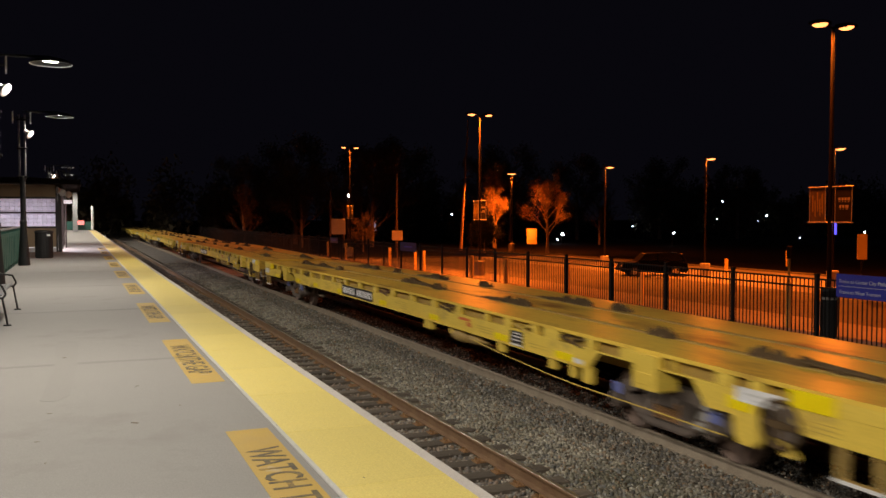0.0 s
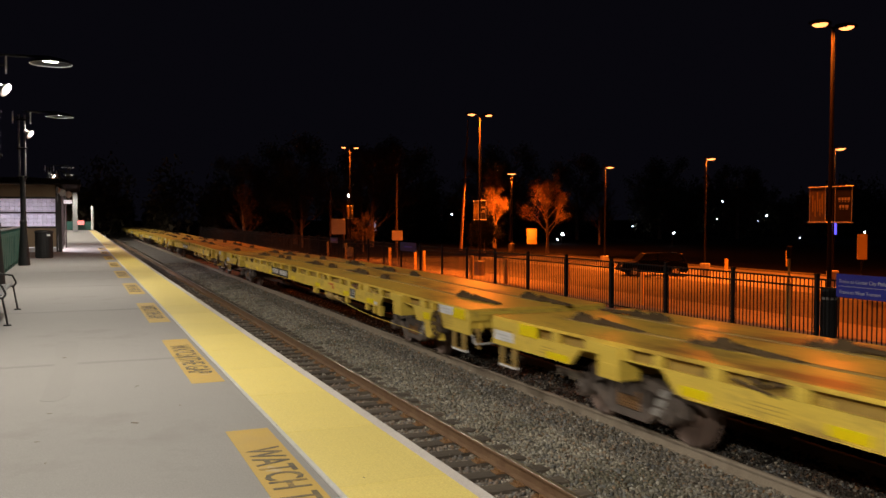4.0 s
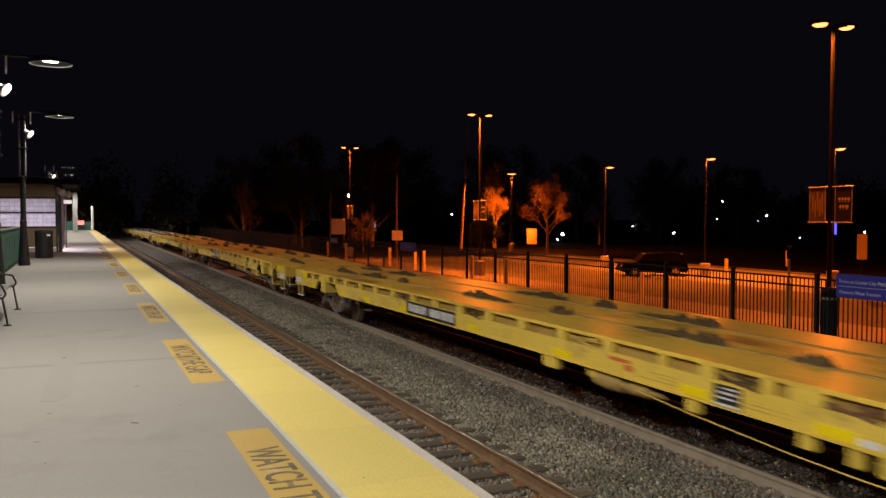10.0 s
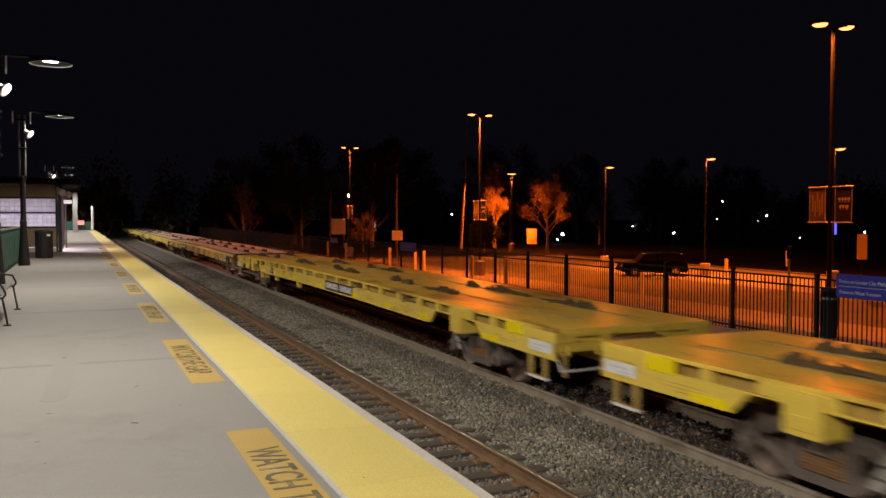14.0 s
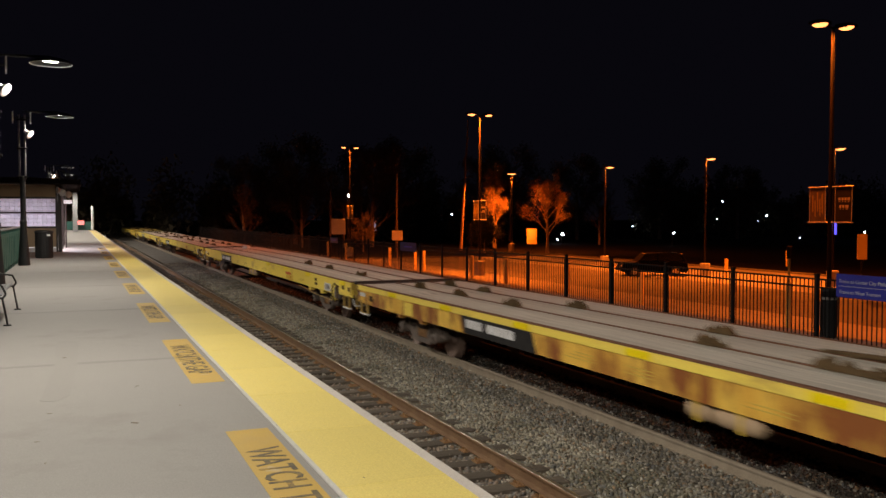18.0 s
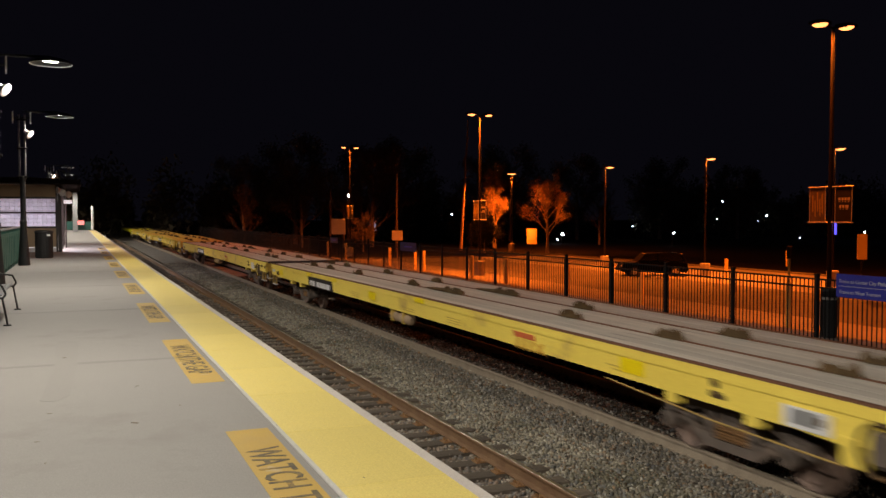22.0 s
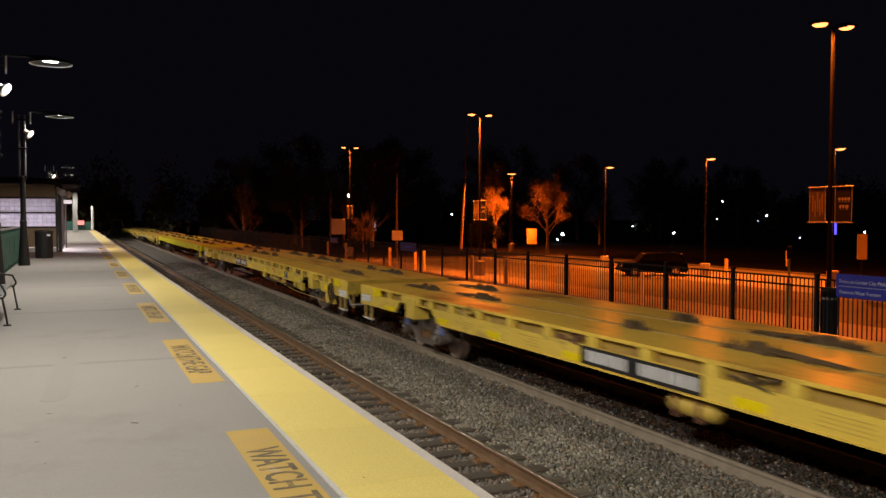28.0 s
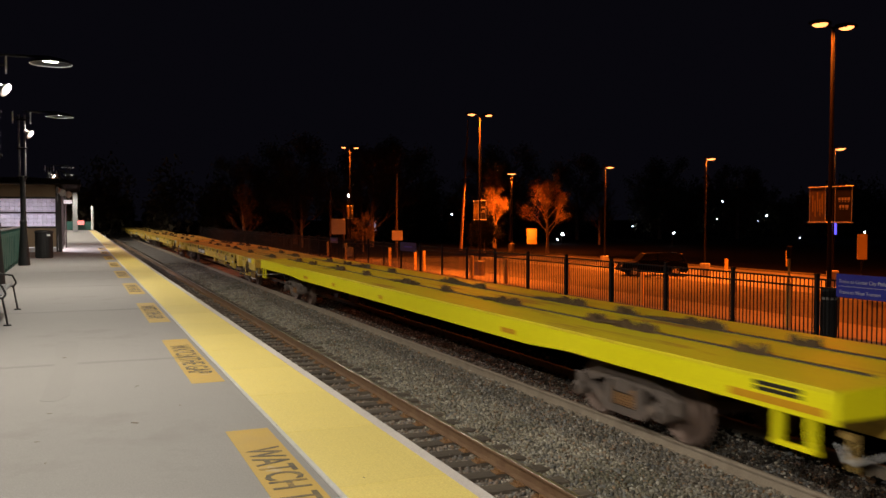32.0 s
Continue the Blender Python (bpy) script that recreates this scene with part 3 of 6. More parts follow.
def step_mesh(material, rung, low, top, strap):
    a, b = strap, 0.55 - strap
    me = mesh_of("sill_step", prism(B(), [(0, low), (0.01, top), (a + 0.01, top), (a, low + 0.03), (b, low + 0.03), (b - 0.01, top), (0.54, top), (0.55, low)], "x", -0.02, 0.03), material)
    return me, mesh_of("step_rung", box(B(), -0.03, 0.05, -0.01, 0.56, low - 0.015, low + 0.02), rung)


def hitch_mesh(long, seed):
    """A folded trailer hitch or a container stop lying on the deck: an uneven casting with lugs, and a strut behind the long ones."""
    rng = random.Random(seed * 2 + long)
    bm = B()
    ny, half = (20, 0.55) if long else (12, 0.30)
    xs = (-0.11, -0.085, -0.03, 0.03, 0.085, 0.11)
    rows = []
    for j in range(ny + 1):
        t = j / ny
        edge = min(t, 1 - t)
        wide = min(1.0, 0.3 + edge * 5) * rng.uniform(0.45, 1.0)
        shift = rng.uniform(-0.025, 0.025)
        row = []
        for i, x in enumerate(xs):
            h = 0.0 if i in (0, 5) or j in (0, ny) else rng.choice((0.004, 0.012, 0.04, 0.08, 0.13)) * min(1.0, 0.35 + edge * 4)
            row.append(bm.verts.new((x * wide + shift, -half + 2 * half * t + rng.uniform(-0.012, 0.012), h)))
        rows.append(row)
    for a, b in zip(rows, rows[1:]):
        for i in range(5):
            bm.faces.new((a[i], a[i + 1], b[i + 1], b[i]))
    if long:
        for x in (-0.075, 0.06):
            rod(bm, (x, 0.35, 0.05), (x * 0.4, 1.35, 0.018), 0.024, 0.018, 6)
        box(bm, -0.09, 0.07, 0.80, 0.98, 0.0, 0.035)
        box(bm, -0.05, 0.05, 1.26, 1.42, 0.0, 0.028)
    return mesh_of("deck_hitch", bm, HITCH)


def bars(bm, y0, y1, z0, z1, x, seed, gap=0.04):
    """Plain bars where lettering cannot be read."""
    rng = random.Random(seed)
    y = y0
    while y < y1 - 0.05:
        w = rng.uniform(0.09, 0.15)
        box(bm, x - 0.004, x, y, min(y + w, y1), z0, z1)
        y += w + gap * rng.uniform(0.75, 1.5)
    return bm


def flip(s):
    return Matrix.Identity(4) if s < 0 else Matrix.Diagonal((-1, 1, 1, 1))


def common_parts(car, step_mat, rung_mat, pitch, step_y=0.12, step_low=0.46, step_top=0.80, cap=None, trucks=(3.8, 23.45), strap=0.10, levers=False):
    wheels = truck(car, trucks[0], cap, levers) + truck(car, trucks[1], cap, levers)
    place("center_sill", shared("center", lambda: mesh_of("center_sill", box(B(), -0.28, 0.28, 0.35, BODY - 0.35, 0.62, 1.185), WEB, 0.01)), car, label="deep steel centre beam")
    for k, y in enumerate((7.0, 10.2, 13.6, 17.0, 20.2)):
        place("cross_bearer", shared("bearer", lambda: mesh_of("cross_bearer", prism(B(), [(-1.36, 1.18), (-1.36, 0.95), (-0.3, 0.66), (0.3, 0.66), (1.36, 0.95), (1.36, 1.18)], "y", -0.06, 0.06), WEB)), car, (0, y, 0))
    ext = (pitch - BODY) / 2
    for e in (0, 1):
        m = Matrix.Identity(4) if e == 0 else Matrix.Translation((0, BODY, 0)) @ Matrix.Rotation(math.pi, 4, "Z")
        place("coupler", shared("coupler", coupler_mesh), car, m @ Matrix.Translation((0, 0.52 - ext, 0)), "rusty knuckle coupler")
        place("air_hose", shared("hose", hose_mesh), car, m)
        place("draft_box", shared("draft", lambda: mesh_of("draft_box", box(box(B(), -0.42, 0.42, -0.20, 0.02, 0.90, 1.10), -0.30, 0.30, -0.34, -0.20, 0.94, 1.06), RUST, 0.02)), car, m, "rust-red coupler housing")
        place("cut_lever", shared("lever", lambda: mesh_of("cut_lever", rod(rod(B(), (-1.38, -0.10, 0.63), (-0.2, -0.10, 0.66), 0.016, seg=8), (-1.38, -0.10, 0.63), (-1.40, -0.02, 0.80), 0.016, seg=8), LETTER_GREY)), car, m, "pale uncoupling lever")
        place("end_bracket", shared("brkt", lambda: mesh_of("end_bracket", box(box(B(), -1.34, -1.27, -0.10, -0.06, 0.54, 0.90), -1.34, -1.27, -0.06, 0.03, 0.84, 0.90), STEP, 0.008)), car, m)
    for s in (-1, 1):
        for y in (step_y, BODY - step_y - 0.55):
            me, rung = shared(("step", strap, step_low), lambda: step_mesh(step_mat, rung_mat, step_low, step_top, strap))
            st = place("sill_step", me, car, (s * (HALF - 0.03), y, 0))
            place("step_rung", rung, st, label="pale worn step rung")
    return wheels


def camber(y):
    """How much a loaded-straight car bows up between its trucks when empty."""
    u = (y - BODY / 2) / (BODY / 2)
    return 0.085 * max(0.0, 1 - u * u) ** 1.5


def loft(bm, x0, x1, rows):
    """A bar along y through rows of (y, low z, high z)."""
    rings = [[bm.verts.new(p) for p in ((x0, y, a), (x1, y, a), (x1, y, b), (x0, y, b))] for y, a, b in rows]
    for p, q in zip(rings, rings[1:]):
        for i in range(4):
            j = (i + 1) % 4
            bm.faces.new((p[i], p[j], q[j], q[i]))
    bm.faces.new(rings[0][::-1])
    bm.faces.new(rings[-1])
    return bm


def bowed(bm, x0, x1, y0, y1, z0, z1, bow=camber):
    """A bar along y that follows the bow of the car."""
    n = max(2, int((y1 - y0) / 1.2))
    ys = [y0 + (y1 - y0) * i / n for i in range(n + 1)]
    return loft(bm, x0, x1, [(y, z0 + bow(y), z1 + bow(y)) for y in ys])


def at_y(f, y, z=0.0):
    return f @ Matrix.Translation((0, y, camber(y) + z))


LOW_FRONT = (6, 7, 13)
# openings between the stake pockets of the side beam, front to rear
OPENINGS = [(1.31, 1.74), (1.92, 2.20), (2.46, 3.19), (3.22, 3.42), (4.30, 4.90), (5.10, 5.85), (6.28, 6.50), (6.66, 7.38), (7.62, 8.24)] + \
           [(8.37 + 1.22 * i, 9.37 + 1.22 * i) for i in range(11)] + [(21.80, 22.63), (22.80, 23.30), (24.36, 25.08), (25.25, 25.75)]
TIE_DOWNS = (10.09, 13.75, 17.41, 21.07, 7.0, 5.5)
SILL_LOW = [(0, 0.785), (1.20, 0.785), (1.46, 0.98), (1.78, 0.98), (1.90, 0.79), (2.62, 0.77), (2.86, 1.04), (4.78, 1.04), (5.06, 0.785),
            (22.36, 0.785), (22.64, 1.04), (24.46, 1.04), (24.76, 0.785), (27.25, 0.785)]


def lug_mesh(kind):
    """Straps, lugs and a chain end in a pocket of the side beam."""
    rng = random.Random(kind + 50)
    bm = B()
    for k in range(3):
        y, z = rng.uniform(-0.36, 0.30), rng.uniform(1.07, 1.15)
        box(bm, -HALF + 0.02, -HALF + 0.09, y - rng.uniform(0.02, 0.07), y + rng.uniform(0.02, 0.10), z, z + rng.uniform(0.02, 0.05))
    rod(bm, (-HALF + 0.02, -0.42, 1.19), (-HALF + 0.05, 0.05, 1.07 + rng.uniform(0, 0.04)), 0.018, seg=6)
    rod(bm, (-HALF + 0.00, -0.30, 1.045), (-HALF + 0.05, 0.38, 1.10 + rng.uniform(0, 0.05)), 0.020, seg=6)
    return mesh_of("pocket_bracket", bm, (HITCH, WEB, RUST)[kind % 3], 0.004)


def car_ribbed(pitch, variant):
    """Yellow flat car with pockets along its side beams."""
    car = thing("flat_car", "empty yellow flat car with a worn steel deck", "rail car", "flat cars of the train")
    wheels = common_parts(car, STEP, PANEL_WHITE, pitch, 0.25, cap=variant in (1, 12) or None, trucks=(3.82, 23.86), levers=True)
    place("deck", shared("a_deck", lambda: mesh_of("deck", bowed(B(), -HALF, HALF, 0, BODY, DECK_Z - 0.05, DECK_Z), DECK)), car, label="orange-yellow painted steel deck")
    for x in (-0.52, 0.52):
        place("deck_rail", shared("a_rail", lambda: mesh_of("deck_rail", bowed(bowed(B(), -0.03, 0.03, 0.9, BODY - 0.9, DECK_Z - 0.01, DECK_Z + 0.007), -0.085, -0.065, 0.9, BODY - 0.9, DECK_Z - 0.01, DECK_Z + 0.006), STEP)), car, (x, 0, 0))

    def sill():
        rows = []
        for (ya, za), (yb, zb) in zip(SILL_LOW, SILL_LOW[1:]):
            n = max(1, int((yb - ya) / 1.2))
            rows += [(ya + (yb - ya) * i / n, za + (zb - za) * i / n) for i in range(n)]
        rows.append(SILL_LOW[-1])
        return mesh_of("side_sill", loft(B(), -HALF, -HALF + 0.05, [(y, z + camber(y), 1.06 + camber(y)) for y, z in rows]), YELLOW)

    def rib(width):
        return mesh_of("stake_pocket", box(B(), -HALF, -HALF + 0.08, -width / 2, width / 2, 1.06, DECK_Z - 0.05), YELLOW, 0.004)

    for s in (-1, 1):
        f = flip(s)
        place("side_sill", shared("a_sill", sill), car, f, "yellow side beam")
        place("inner_web", shared("a_web", lambda: mesh_of("inner_web", bowed(B(), -HALF + 0.095, -HALF + 0.12, 0.1, BODY - 0.1, 1.00, DECK_Z - 0.05), INNER_SHADED)), car, f)
        place("sill_flange", shared("a_flange", lambda: mesh_of("sill_flange", bowed(B(), -HALF - 0.018, -HALF + 0.08, 5.2, 22.2, 0.768, 0.784), YELLOW)), car, f)
        edges = [(0.0, 0.02)] + OPENINGS + [(BODY - 0.02, BODY)]
        for (a0, a1), (b0, b1) in zip(edges, edges[1:]):
            w = round(b0 - a1, 2)
            if w > 0.6:
                place("end_web", shared(("a_endweb", w), lambda: mesh_of("end_web", bowed(B(), -HALF, -HALF + 0.05, -w / 2, w / 2, 1.062, DECK_Z - 0.05, lambda y: 0.0), YELLOW)), car, at_y(f, (a1 + b0) / 2))
            else:
                place("stake_pocket", shared(("a_rib", w), lambda: rib(w)), car, at_y(f, (a1 + b0) / 2))
        for k, y in enumerate(TIE_DOWNS):
            kind = (k * 7 + variant * 3) % 8
            place("pocket_bracket", shared(("a_lug", kind), lambda: lug_mesh(kind)), car, at_y(f, y))
        for y in (3.70, 23.715):
            place("bolster_end", shared("a_bol", lambda: mesh_of("bolster_end", box(box(B(), -HALF - 0.05, -HALF + 0.30, -0.245, 0.245, 0.755, 1.19), -HALF - 0.062, -HALF - 0.05, -0.15, 0.17, 0.82, 0.97), YELLOW, 0.02)), car, at_y(f, y))
        for y in (5.7, 7.72, 10.65, 13.74, 17.3, 19.85, 22.02):
            place("reflector", shared("refl", lambda: mesh_of("reflector", box(B(), -HALF - 0.006, -HALF, -0.25, 0.25, 0.805, 0.915), REFLECT)), car, at_y(f, y), "bright yellow reflective patch")
        for y in (2.08, 25.1):
            place("reflector", shared(("refl2", y), lambda: mesh_of("reflector", box(B(), -HALF - 0.006, -HALF, -0.32 if y > 9 else -0.18, 0.32 if y > 9 else 0.18, 0.80 if y > 9 else 0.845, 0.90 if y > 9 else 0.985), REFLECT)), car, at_y(f, y), "bright yellow reflective patch")
        # end placards
        front = (0.42, 0.89, 0.95, 0.28) if variant in LOW_FRONT else (1.78, 1.03, 1.08, 0.28) if variant == 1 else (1.05, 1.15, 0.46, 0.26)
        for y, z, patch, px in (front, (BODY - 0.42, 0.95, BODY - 1.27, 0.29)):
            place("placard", shared("placard", lambda: mesh_of("placard", box(B(), -HALF - 0.012, -HALF, -0.34, 0.34, -0.08, 0.08), PANEL_WHITE)), car, at_y(f, y, z), "white marking panel")
            place("placard_print", shared("placard_print", lambda: mesh_of("placard_print", box(box(B(), -HALF - 0.015, -HALF - 0.012, -0.24, 0.20, 0.005, 0.030), -HALF - 0.015, -HALF - 0.012, -0.24, 0.05, -0.045, -0.030), LETTER_GREY)), car, at_y(f, y, z), "grey print as bars")["kind"] = "stuff"
            place("reflector", shared(("refl3", px), lambda: mesh_of("reflector", box(B(), -HALF - 0.014, -HALF, -px, px, 1.045, 1.225), REFLECT)), car, at_y(f, patch), "bright yellow reflective patch")
        # number board
        nb = place("number_board", shared("a_board", lambda: mesh_of("number_board", box(B(), -HALF - 0.010, -HALF, -1.28, 1.28, 0.80, 1.052), BLACK)), car, at_y(f, 15.78), "black-framed number board")
        bm = shared(("a_marks", variant), lambda: mesh_of("board_print", bars(bars(B(), -1.20, -0.02, 0.85, 1.008, -HALF - 0.010, variant, 0.045), 0.18, 1.20, 0.85, 1.008, -HALF - 0.010, variant + 9, 0.045), PANEL_WHITE))
        place("board_print", bm, nb, label="bold white lettering as bars")["kind"] = "stuff"
        bm = shared(("a_data", variant), lambda: mesh_of("stencil_block", stack_lines(variant), WEB))
        place("stencil_block", bm, car, f, "small dark stencilled lines")["kind"] = "stuff"
        for y, w, low_z in ((5.12, 0.10, 0.56), (5.50, 0.06, 0.575), (6.08, 0.08, 0.60), (7.78, 0.10, 0.60), (11.04, 0.19, 0.585)):
            place("pipe_hanger", shared(("a_hang", y), lambda: mesh_of("pipe_hanger", box(B(), -HALF + 0.01, -HALF + 0.12, -w, w, low_z, 0.80), YELLOW, 0.012)), car, at_y(f, y))
        dp = place("data_plate", shared("a_dp", lambda: mesh_of("data_plate", box(B(), -HALF - 0.008, -HALF, -0.21, 0.21, 0.79, 1.03), BLACK)), car, at_y(f, 7.16), "black data plate")
        place("plate_print", shared("a_dpl", lambda: mesh_of("plate_print", box(box(box(box(B(), -HALF - 0.011, -HALF - 0.008, -0.17, 0.08, 0.985, 1.005), -HALF - 0.011, -HALF - 0.008, -0.17, 0.12, 0.930, 0.955), -HALF - 0.011, -HALF - 0.008, -0.17, 0.16, 0.875, 0.895), -HALF - 0.011, -HALF - 0.008, -0.19, 0.19, 0.795, 0.825), PANEL_WHITE)), dp)["kind"] = "stuff"
        place("test_patch", shared("a_patch", lambda: mesh_of("test_patch", box(B(), -HALF - 0.005, -HALF, -0.12, 0.12, 0.81, 0.88), PANEL_WHITE)), car, at_y(f, 5.30), "small white paint patch")
        place("red_mark", shared("a_red", lambda: mesh_of("red_mark", box(box(B(), -HALF - 0.004, -HALF, -0.25, 0.23, 0.965, 1.015), -HALF - 0.004, -HALF, -0.30, -0.12, 0.87, 0.95), RED_PAINT)), car, at_y(f, 9.2), "faded red stencil")
    cy = place("brake_cylinder", shared("a_cyl", lambda: mesh_of("brake_cylinder", lathe(B(), [(0.03, 8.45), (0.04, 8.72), (0.085, 8.76), (0.10, 9.10), (0.06, 9.16), (0.06, 9.28), (0.11, 9.32), (0.13, 9.62), (0.10, 9.92), (0.05, 9.98)], "y", (-1.30, 0, 0.70), 14), STEP, smooth=True)), car, label="rusty brown brake cylinder under the beam")
    place("cylinder_bracket", shared("a_cylb", lambda: mesh_of("cylinder_bracket", box(B(), -1.40, -1.25, 9.80, 10.05, 0.70, 0.90), WEB, 0.01)), cy)
    if variant == 12:
        res = place("air_reservoir", shared("a_res", lambda: mesh_of("air_reservoir", lathe(B(), [(0.04, 0.0), (0.11, 0.05), (0.13, 0.12), (0.13, 0.75), (0.11, 0.82), (0.04, 0.87)], "y", (-1.22, 14.45, 0.67), 14), WEB, smooth=True)), car, label="rusty tan air reservoir below the beam")
        place("reservoir_strap", shared("a_strap", lambda: mesh_of("reservoir_strap", box(box(B(), -1.37, -1.08, 14.65, 14.70, 0.53, 0.88), -1.37, -1.08, 15.08, 15.13, 0.53, 0.88), RUST)), res)
    bg = place("brake_housing", shared("a_bh", lambda: mesh_of("brake_housing", box(B(), -HALF - 0.02, -HALF + 0.16, 1.30, 1.62, 0.66, 1.03), TRUCK, 0.04)), car, label="dark hand brake housing")
    place("brake_wheel", shared("a_bw", lambda: mesh_of("brake_wheel", lathe(B(), [(0.225, -0.03), (0.245, -0.045), (0.265, -0.03), (0.265, -0.05), (0.245, -0.065), (0.225, -0.05)], "x", (-HALF, 1.46, 0.84), 20, True), HITCH, smooth=True)), bg, label="dark brake wheel")
    place("wheel_hub", shared("a_hub", lambda: mesh_of("wheel_hub", prism(B(), [(1.24, 0.82), (1.42, 0.80), (1.44, 0.62), (1.48, 0.62), (1.50, 0.80), (1.68, 0.82), (1.68, 0.86), (1.50, 0.88), (1.48, 1.06), (1.44, 1.06), (1.42, 0.88), (1.24, 0.86)], "x", -HALF - 0.06, -HALF - 0.035), HITCH)), bg, label="four spokes of the wheel")
    for k, pts in enumerate(([(2.20, 0.80), (1.84, 0.90), (1.80, 0.56), (1.88, 0.49), (2.10, 0.49), (2.16, 0.58)], [(1.62, 0.70), (1.44, 0.72), (1.30, 0.52), (1.46, 0.50)])):
        place("sill_bracket", shared(("a_sb", k), lambda: mesh_of("sill_bracket", prism(B(), pts, "x", -HALF, -HALF + 0.10), YELLOW, 0.012)), car)
    place("brake_pipe", shared("a_pipe", lambda: mesh_of("brake_pipe", pipe_bm(), WEB)), car, label="thin pale brake pipe along the side")
    es = shared("a_end", lambda: mesh_of("end_sill", end_bm(), YELLOW, 0.008))
    place("end_sill", es, car)
    place("end_sill", es, car, Matrix.Translation((0, BODY, 0)) @ Matrix.Rotation(math.pi, 4, "Z"))
    rng = random.Random(variant)
    for y, long in ((1.9, True), (4.6, False), (7.4, False), (9.3, True), (12.6, False), (14.6, True), (17.6, False), (19.6, False), (22.0, True), (25.0, True)):
        for x in (-0.55, 0.62):
            if rng.random() < (0.12 if long else 0.35):
                continue
            yy = y + rng.uniform(-0.8, 0.8)
            place("deck_hitch", shared(("hitch", long, int(y) % 4), lambda: hitch_mesh(long, int(y) % 4)), car, pose(x + rng.uniform(-0.08, 0.08), yy, DECK_Z + camber(yy), 0, 0, rng.choice((0, 180))), "dark folded hitch on the deck")
    return car, wheels


def stack_lines(seed):
    rng = random.Random(seed)
    bm = B()
    for y0, rows in ((0.75, 3), (6.2, 2), (8.0, 3), (12.2, 4), (18.2, 4), (20.6, 3), (25.2, 3)):
        for k in range(rows):
            c = camber(y0 + 0.3)
            box(bm, -HALF - 0.004, -HALF, y0, y0 + rng.uniform(0.35, 0.8), 0.85 + k * 0.045 + c, 0.864 + k * 0.045 + c)
    return bm


def pipe_bm():
    bm = B()
    pts = [(2.3, 0.535), (3.2, 0.54), (5.4, 0.545), (6.2, 0.57), (7.8, 0.655), (8.8, 0.73)]
    for (a, za), (b, zb) in zip(pts, pts[1:]):
        rod(bm, (-HALF - 0.01, a, za), (-HALF - 0.01, b, zb), 0.0095, seg=8)
    return bm


def end_bm():
    bm = B()
    # face plates leave a dark slot on either side of the coupler housing
    box(bm, -HALF, HALF, -0.02, 0.06, 1.135, 1.20)
    box(bm, -HALF, HALF, 0.02, 0.10, 0.90, 1.04)
    for s in (-1, 1):
        box(bm, min(s * HALF, s * 1.05), max(s * HALF, s * 1.05), -0.015, 0.06, 1.04, 1.135)
        box(bm, min(s * 0.62, s * 0.42), max(s * 0.62, s * 0.42), -0.015, 0.06, 1.04, 1.135)
    box(bm, -HALF, HALF, 0.10, 0.12, 0.95, 1.19)
    box(bm, -0.30, 0.30, -0.10, 0.02, 0.74, 1.04)
    for x in (-1.2, -0.7, 0.7, 1.2):
        box(bm, x - 0.02, x + 0.02, -0.02, 0.03, 0.84, 1.0)
    return bm


P_TOP = 1.225                                    # top of the planked cars' side plate
BOARD_Y = (18.08, 18.70, 19.12, 16.95)           # near end of each number board
LOGO_Y = (7.53, 6.90, 7.72, 9.02)
PATCH_Y = ((3.05, 6.12, 9.2, 12.15, 15.18, 18.3, 21.36, 24.4), (0.55, 4.25, 7.25, 10.26, 13.38, 16.4, 19.4, 22.45),
           (0.6, 12.3, 18.75, 21.5), (1.55, 5.25, 9.88, 12.15, 14.75, 21.4, 24.4))
LOW_PATCH = ((), (), (4.9, 15.45, 25.48), ())


def planked_bow(y):
    return 0.4 * camber(y)


def logo_bm(y):
    """A worn painted emblem as plain strokes."""
    bm = B()
    for k in range(3):
        prism(bm, [(y + 0.03 + 0.22 * k, 0.985), (y + 0.12 + 0.22 * k, 0.985), (y + 0.18 + 0.22 * k, 0.82), (y + 0.08 + 0.22 * k, 0.82)], "x", -HALF + 0.012, -HALF + 0.02)
    prism(bm, [(y - 0.06, 0.975), (y - 0.35, 0.82), (y - 0.27, 0.82), (y + 0.00, 0.965)], "x", -HALF + 0.012, -HALF + 0.02)
    prism(bm, [(y - 0.33, 0.985), (y - 0.24, 0.985), (y - 0.02, 0.82), (y - 0.12, 0.82)], "x", -HALF + 0.011, -HALF + 0.02)
    return bm


